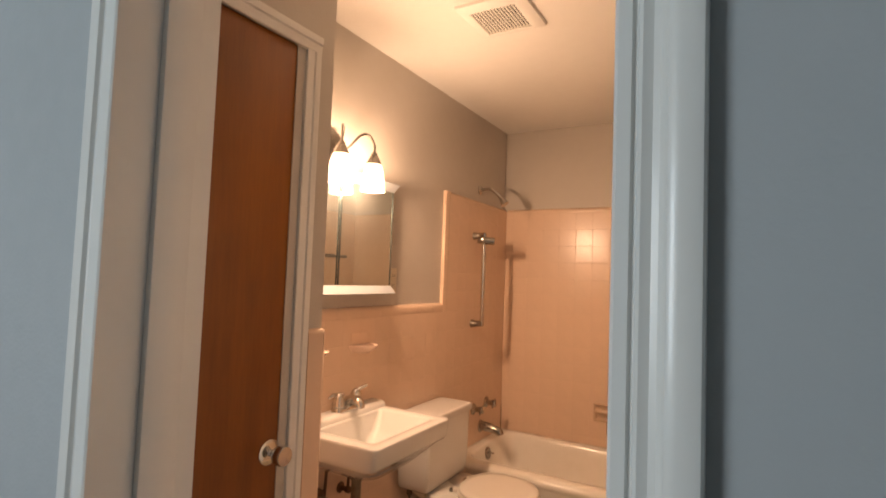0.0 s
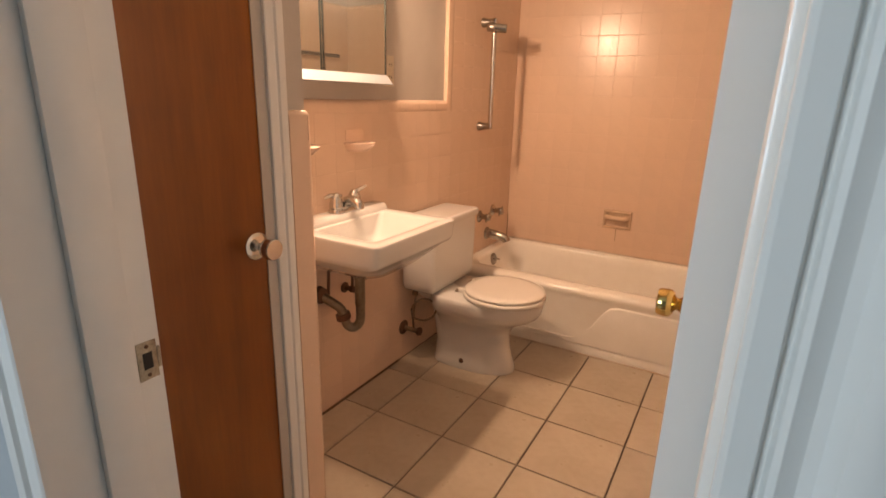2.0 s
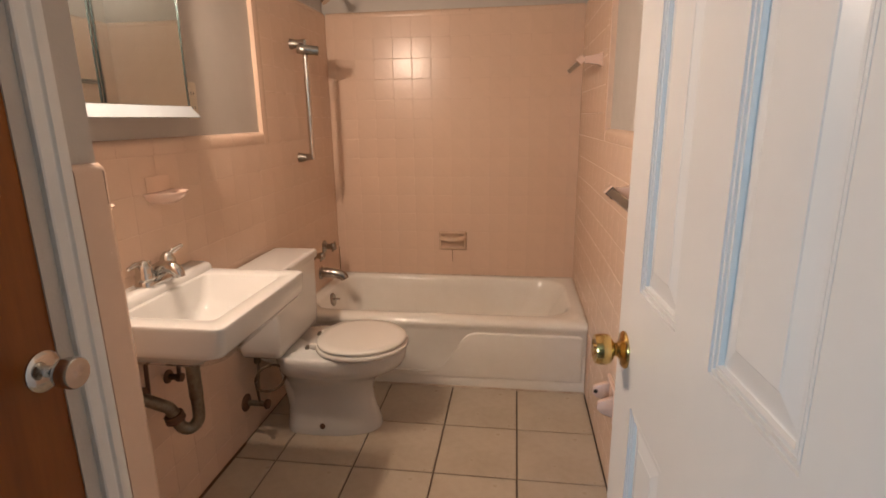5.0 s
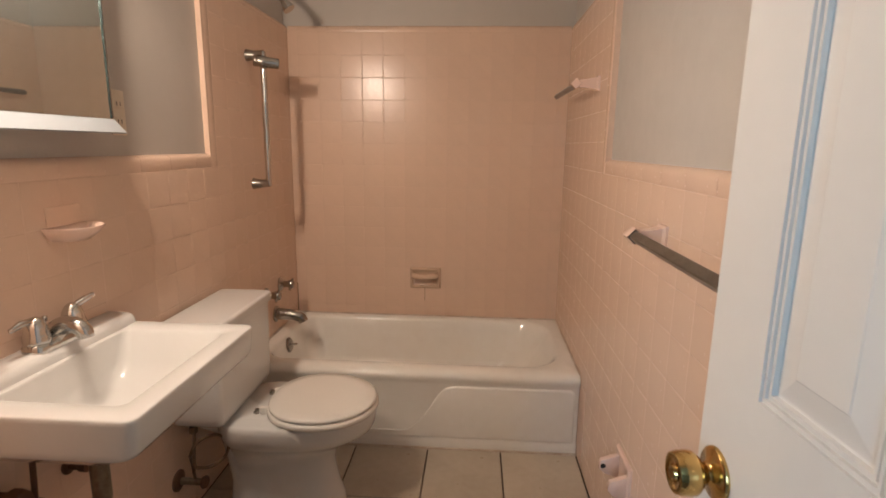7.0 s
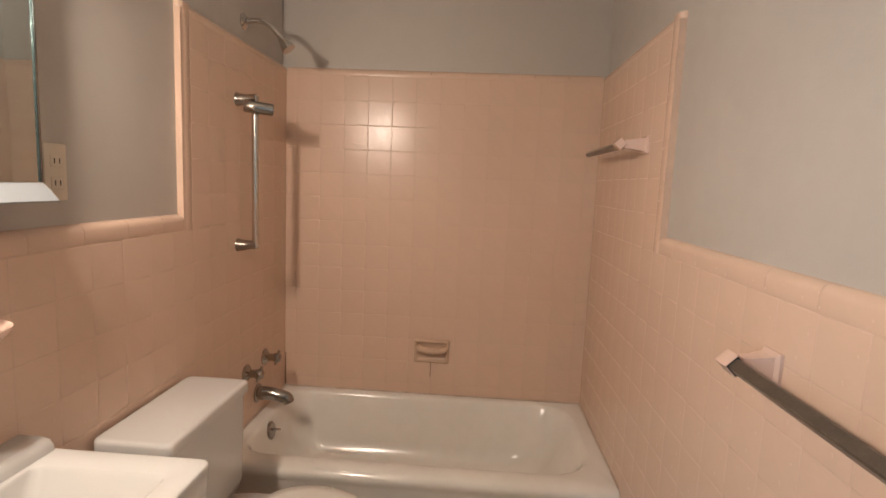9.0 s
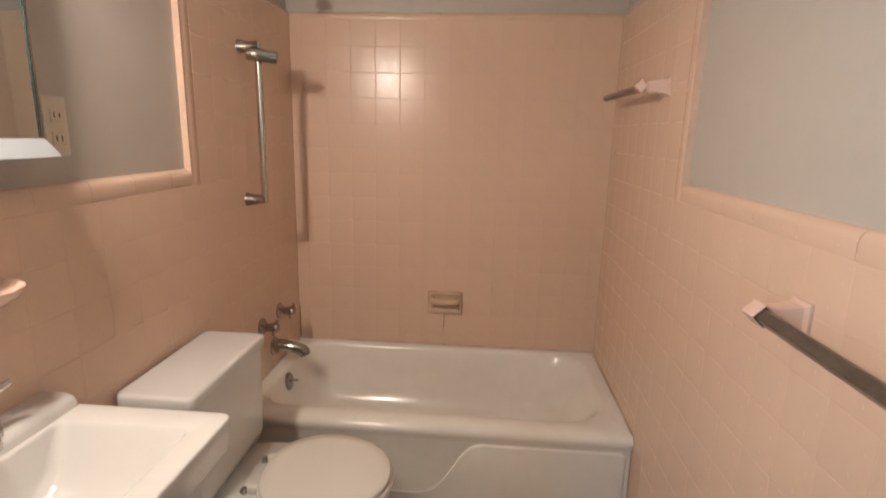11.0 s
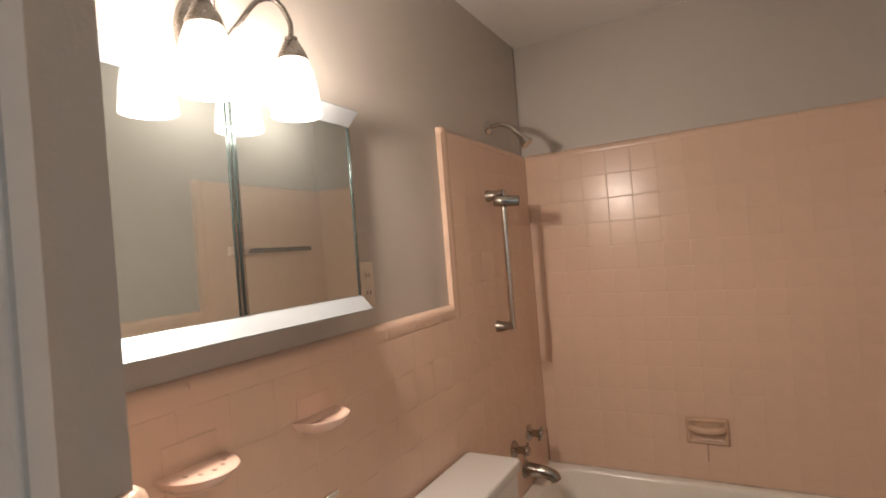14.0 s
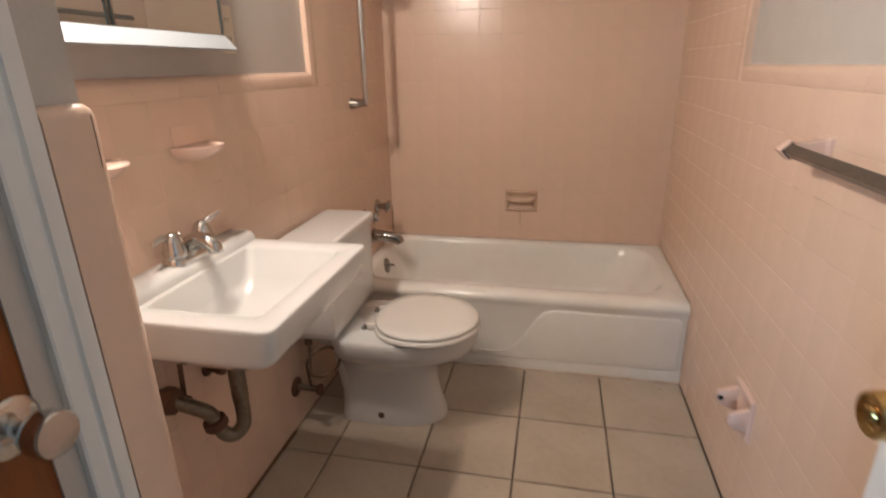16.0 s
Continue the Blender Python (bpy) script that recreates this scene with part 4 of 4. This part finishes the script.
t = thing("floor_vent", (1.31, -1.70, 0), "white metal floor register near the tiled wall", "floor vent")
VX0, VX1, VY0, VY1 = 1.245, 1.375, -1.865, -1.590
bm = bmesh.new()
for lo, hi in (((VX0, VY0, 0), (VX1, VY0 + 0.018, 0.006)), ((VX0, VY1 - 0.018, 0), (VX1, VY1, 0.006)), ((VX0, VY0 + 0.018, 0), (VX0 + 0.018, VY1 - 0.018, 0.006)), ((VX1 - 0.018, VY0 + 0.018, 0), (VX1, VY1 - 0.018, 0.006))):
    box(lo, hi, 0.0015, bm=bm)
part("frame", bm, M_CAB, t, "white enamelled vent frame")
# Dark sheet under the slats in place of a shaded duct opening.
part("backing", box((VX0 + 0.01, VY0 + 0.01, 0.0002), (VX1 - 0.01, VY1 - 0.01, 0.001)), M_RECESS_SHADE, t, smooth=False)
k = 0
y = VY0 + 0.026
while y < VY1 - 0.022:
    part("slat", box((VX0 + 0.018, y, 0.001), (VX1 - 0.018, y + 0.005, 0.005)), M_CAB, t, smooth=False)
    y += 0.0125
t = thing("ceiling_vent", (0.62, -1.55, CEIL), "white ceiling exhaust fan grille with dark slots", "ceiling vent")
CX0, CX1, GY0, GY1 = 0.47, 0.745, -1.69, -1.415
bm = bmesh.new()


def frc(i, z):
    return [(CX0 + i, GY0 + i, z), (CX1 - i, GY0 + i, z), (CX1 - i, GY1 - i, z), (CX0 + i, GY1 - i, z)]


loft([frc(0, CEIL), frc(0.002, CEIL - 0.010), frc(0.022, CEIL - 0.020), frc(0.045, CEIL - 0.021), frc(0.046, CEIL - 0.012)], False, False, bm)
part("frame", bm, M_CEIL, t, "white plastic grille frame")
# The gaps' darkness comes from this near-black sheet, put there as shade.
part("backing", box((CX0 + 0.044, GY0 + 0.044, CEIL - 0.009), (CX1 - 0.044, GY1 - 0.044, CEIL - 0.008)), M_RECESS_SHADE, t, smooth=False)
n = 14
for k in range(n + 1):
    x = CX0 + 0.046 + (CX1 - CX0 - 0.092) * k / n
    part("slat", box((x - 0.003, GY0 + 0.045, CEIL - 0.020), (x + 0.003, GY1 - 0.045, CEIL - 0.016)), M_CEIL, t, smooth=False)

# ---- floor edge stain, window outside ----
t = thing("floor_joint_stain", (0.0, -1.5, 0), "brown stained grout joint along the tiled wall at the floor", "grout joint")
part("joint", box((-0.002, RET_Y + 0.02, -0.003), (0.010, -1.28, 0.004), 0.0015), M_STAIN, t)

# ---- wall tiles ----
def tile_mesh(name, w, h, mat):
    """One pillow-edged tile in the local yz plane, facing +x, its back at x = -D."""
    bm = bmesh.new()
    e = 0.0016
    g = 0.00025

    def r(i, x):
        return [(x, -w / 2 + i, -h / 2 + i), (x, w / 2 - i, -h / 2 + i), (x, w / 2 - i, h / 2 - i), (x, -w / 2 + i, h / 2 - i)]
    loft([r(g, -D - 0.001), r(g, -0.0010), r(g + 0.0008, -0.0005), r(g + e, 0.0), r(g + e + 0.0012, 0.0)], False, True, bm)
    finish(bm, True, 60)
    me = bpy.data.meshes.new(name)
    bm.to_mesh(me)
    bm.free()
    me.materials.append(mat)
    return me


def cap_mesh(name, length, hgt, rad, mat):
    """A bullnose cap: the flat face at x = 0, its rounded top going back to x = -rad; along local y."""
    bm = bmesh.new()
    sec = [(-D - 0.001, 0.0002), (-0.0006, 0.0005), (0.0, 0.002)]
    for k in range(7):
        a = math.pi / 2 * k / 6
        sec.append((-rad + rad * math.cos(a), hgt - rad + rad * math.sin(a)))
    sec.append((-rad - 0.002, hgt - 0.004))
    loft([[(x, y, z) for x, z in sec] for y in (-length / 2 + 0.0006, length / 2 - 0.0006)], True, True, bm)
    finish(bm, True, 50)
    me = bpy.data.meshes.new(name)
    bm.to_mesh(me)
    bm.free()
    me.materials.append(mat)
    return me


MESHES = {}
jit = random.Random(7)


def put_tile(parent, kind, size, m):
    key = (kind, round(size[0], 3), round(size[1], 3))
    if key not in MESHES:
        MESHES[key] = tile_mesh("wall_tile", size[0], size[1], M_TILE) if kind == "tile" else cap_mesh("cap_tile", size[0], size[1], BED, M_TILE)
    ob = new("wall_tile" if kind == "tile" else "cap_tile", MESHES[key])
    ob.parent = parent
    wob = pose(0, 0, 0, 0, jit.gauss(0, 0.08), jit.gauss(0, 0.08)) if kind == "tile" else Matrix.Identity(4)
    ob.matrix_basis = m @ wob
    return ob


def tiled(parent, frame_m, ycuts, zcuts, skip=None):
    """Tiles between the cuts; frame_m carries (out, along, up) to the world."""
    for a, b in zip(ycuts, ycuts[1:]):
        for c, d in zip(zcuts, zcuts[1:]):
            if b - a < 0.012 or d - c < 0.012 or (skip and skip((a + b) / 2, (c + d) / 2)):
                continue
            put_tile(parent, "tile", (b - a, d - c), frame_m @ Matrix.Translation((0, (a + b) / 2, (c + d) / 2)))


def cuts(start, lo, hi, pitch=PITCH):
    """Joint places from lo to hi on the grid through start."""
    out = [lo]
    k = math.ceil((lo - start) / pitch + 0.02)
    while start + k * pitch < hi - 0.004:
        out.append(start + k * pitch)
        k += 1
    return out + [hi]


Z0 = 1.387
F_LEFT = Matrix(((1, 0, 0, 0), (0, 1, 0, 0), (0, 0, 1, 0), (0, 0, 0, 1)))
F_BACK = Matrix(((0, 1, 0, 0), (-1, 0, 0, 0), (0, 0, 1, 0), (0, 0, 0, 1)))
F_RIGHT = Matrix(((-1, 0, 0, W), (0, -1, 0, 0), (0, 0, 1, 0), (0, 0, 0, 1)))
ZC = SUR_TOP - 0.032
ZW = CAP_TOP - 0.049
CAPW = 0.049
tiled(wall_back, F_BACK, cuts(0.05, 0.0, W), cuts(Z0, RIM - 0.03, ZC))
for a, b in zip(cuts(0.05, 0.0, W, 0.1524), cuts(0.05, 0.0, W, 0.1524)[1:]):
    put_tile(wall_back, "cap", (b - a, SUR_TOP - ZC), F_BACK @ Matrix.Translation((0, (a + b) / 2, ZC)))
YL = -0.812
for wl, fm, sign in ((wall_left, F_LEFT, 1), (wall_right, F_RIGHT, -1)):
    ysur = cuts(YL, YL, 0.0)
    zs = cuts(ZW, 0.30, ZW)
    end = RET_Y if sign > 0 else WALL_Y
    ylow = cuts(YL, end, YL)
    if sign < 0:
        flip = lambda c: [-v for v in reversed(c)]
        ysur, ylow = flip(ysur), flip(ylow)
    tiled(wl, fm, ysur, cuts(ZW, RIM - 0.03, ZC))
    tiled(wl, fm, ylow, cuts(ZW, 0.0, ZW))
    hcuts = cuts(YL, end, SUR_Y, 0.1524)
    if sign < 0:
        hcuts = flip(hcuts)
    for a, b in zip(hcuts, hcuts[1:]):
        put_tile(wl, "cap", (b - a, CAPW), fm @ Matrix.Translation((0, (a + b) / 2, ZW)))
    tcuts = cuts(YL, YL, 0.0, 0.1524)
    if sign < 0:
        tcuts = flip(tcuts)
    for a, b in zip(tcuts, tcuts[1:]):
        put_tile(wl, "cap", (b - a, SUR_TOP - ZC), fm @ Matrix.Translation((0, (a + b) / 2, ZC)))
    # upright caps at the edge of the tub surround
    z = ZW
    turn = pose(0, 0, 0, 90 * sign, 0, 0)
    while z < SUR_TOP - 0.01:
        top = min(z + 0.1524, SUR_TOP)
        put_tile(wl, "cap", (top - z, CAPW), fm @ Matrix.Translation((0, YL * sign, (z + top) / 2)) @ turn)
        z = top

# tiled low wall at the closet end, with a rounded corner
bm = bmesh.new()
CT = CAP_TOP - 0.022
r = 0.028
x1, y1 = CLOSET_X + 0.016, RET_Y + 0.018


def corner(o, z):
    out = [(CLOSET_X, -2.2355, z), (x1 - o, -2.2355, z)]
    for k in range(9):
        a = math.pi / 2 * k / 8
        out.append((x1 - r + (r - o) * math.cos(a), y1 - r + (r - o) * math.sin(a), z))
    return out + [(0.0, y1 - o, z), (0.0, RET_Y, z), (CLOSET_X, RET_Y, z)]


loft([corner(0, 0.0), corner(0, CT - 0.016), corner(0.003, CT - 0.007), corner(0.010, CT - 0.001), corner(0.017, CT)], bm=bm)
part("tiled_corner", bm, M_TILE, wall_return, "pink tiled low wall with a rounded bullnose corner", angle=50)

crack = thing("corner_crack", (x1, y1, 1.15), "dark crack in the bullnose corner of the tiled low wall", "crack")
a = radians(12)       # where the crack runs on the bend
cp = [(x1 - r + (r + 0.0004) * math.cos(a), y1 - r + (r + 0.0004) * math.sin(a), z) for z in (1.135, 1.160, 1.185, CT - 0.014)]
part("crack", tube(cp, 0.0006, 6), M_HOLE_AND_CRACK, crack)

# ---- floor tiles ----
def floor_tile_mesh(w, h):
    bm = bmesh.new()
    g, e = 0.0030, 0.0022

    def q(i, z):
        return [(-w / 2 + i, -h / 2 + i, z), (w / 2 - i, -h / 2 + i, z), (w / 2 - i, h / 2 - i, z), (-w / 2 + i, h / 2 - i, z)]
    loft([q(g, -0.006), q(g, -0.0018), q(g + 0.001, -0.0005), q(g + e, 0.0), q(g + e + 0.002, 0.0)], False, True, bm)
    finish(bm, True, 60)
    me = bpy.data.meshes.new("floor_tile")
    bm.to_mesh(me)
    bm.free()
    me.materials.append(M_FLOOR)
    return me


floor = bpy.data.objects["floor"]
xc = [0.0, 0.175, 0.484, 0.793, 1.102, W - 0.002]
yc = [-0.716] + [-0.737 - 0.3155 * k for k in range(1, 8)]
yc = [v for v in yc if v > WALL_Y] + [WALL_Y]
yc.sort()
FT = {}
for a, b in zip(xc, xc[1:]):
    for c, d in zip(yc, yc[1:]):
        if b - a < 0.012 or d - c < 0.012:
            continue
        key = (round(b - a, 3), round(d - c, 3))
        FT[key] = FT.get(key) or floor_tile_mesh(b - a, d - c)
        ob = new("floor_tile", FT[key])
        ob.parent = floor
        ob.location = ((a + b) / 2, (c + d) / 2, 0)
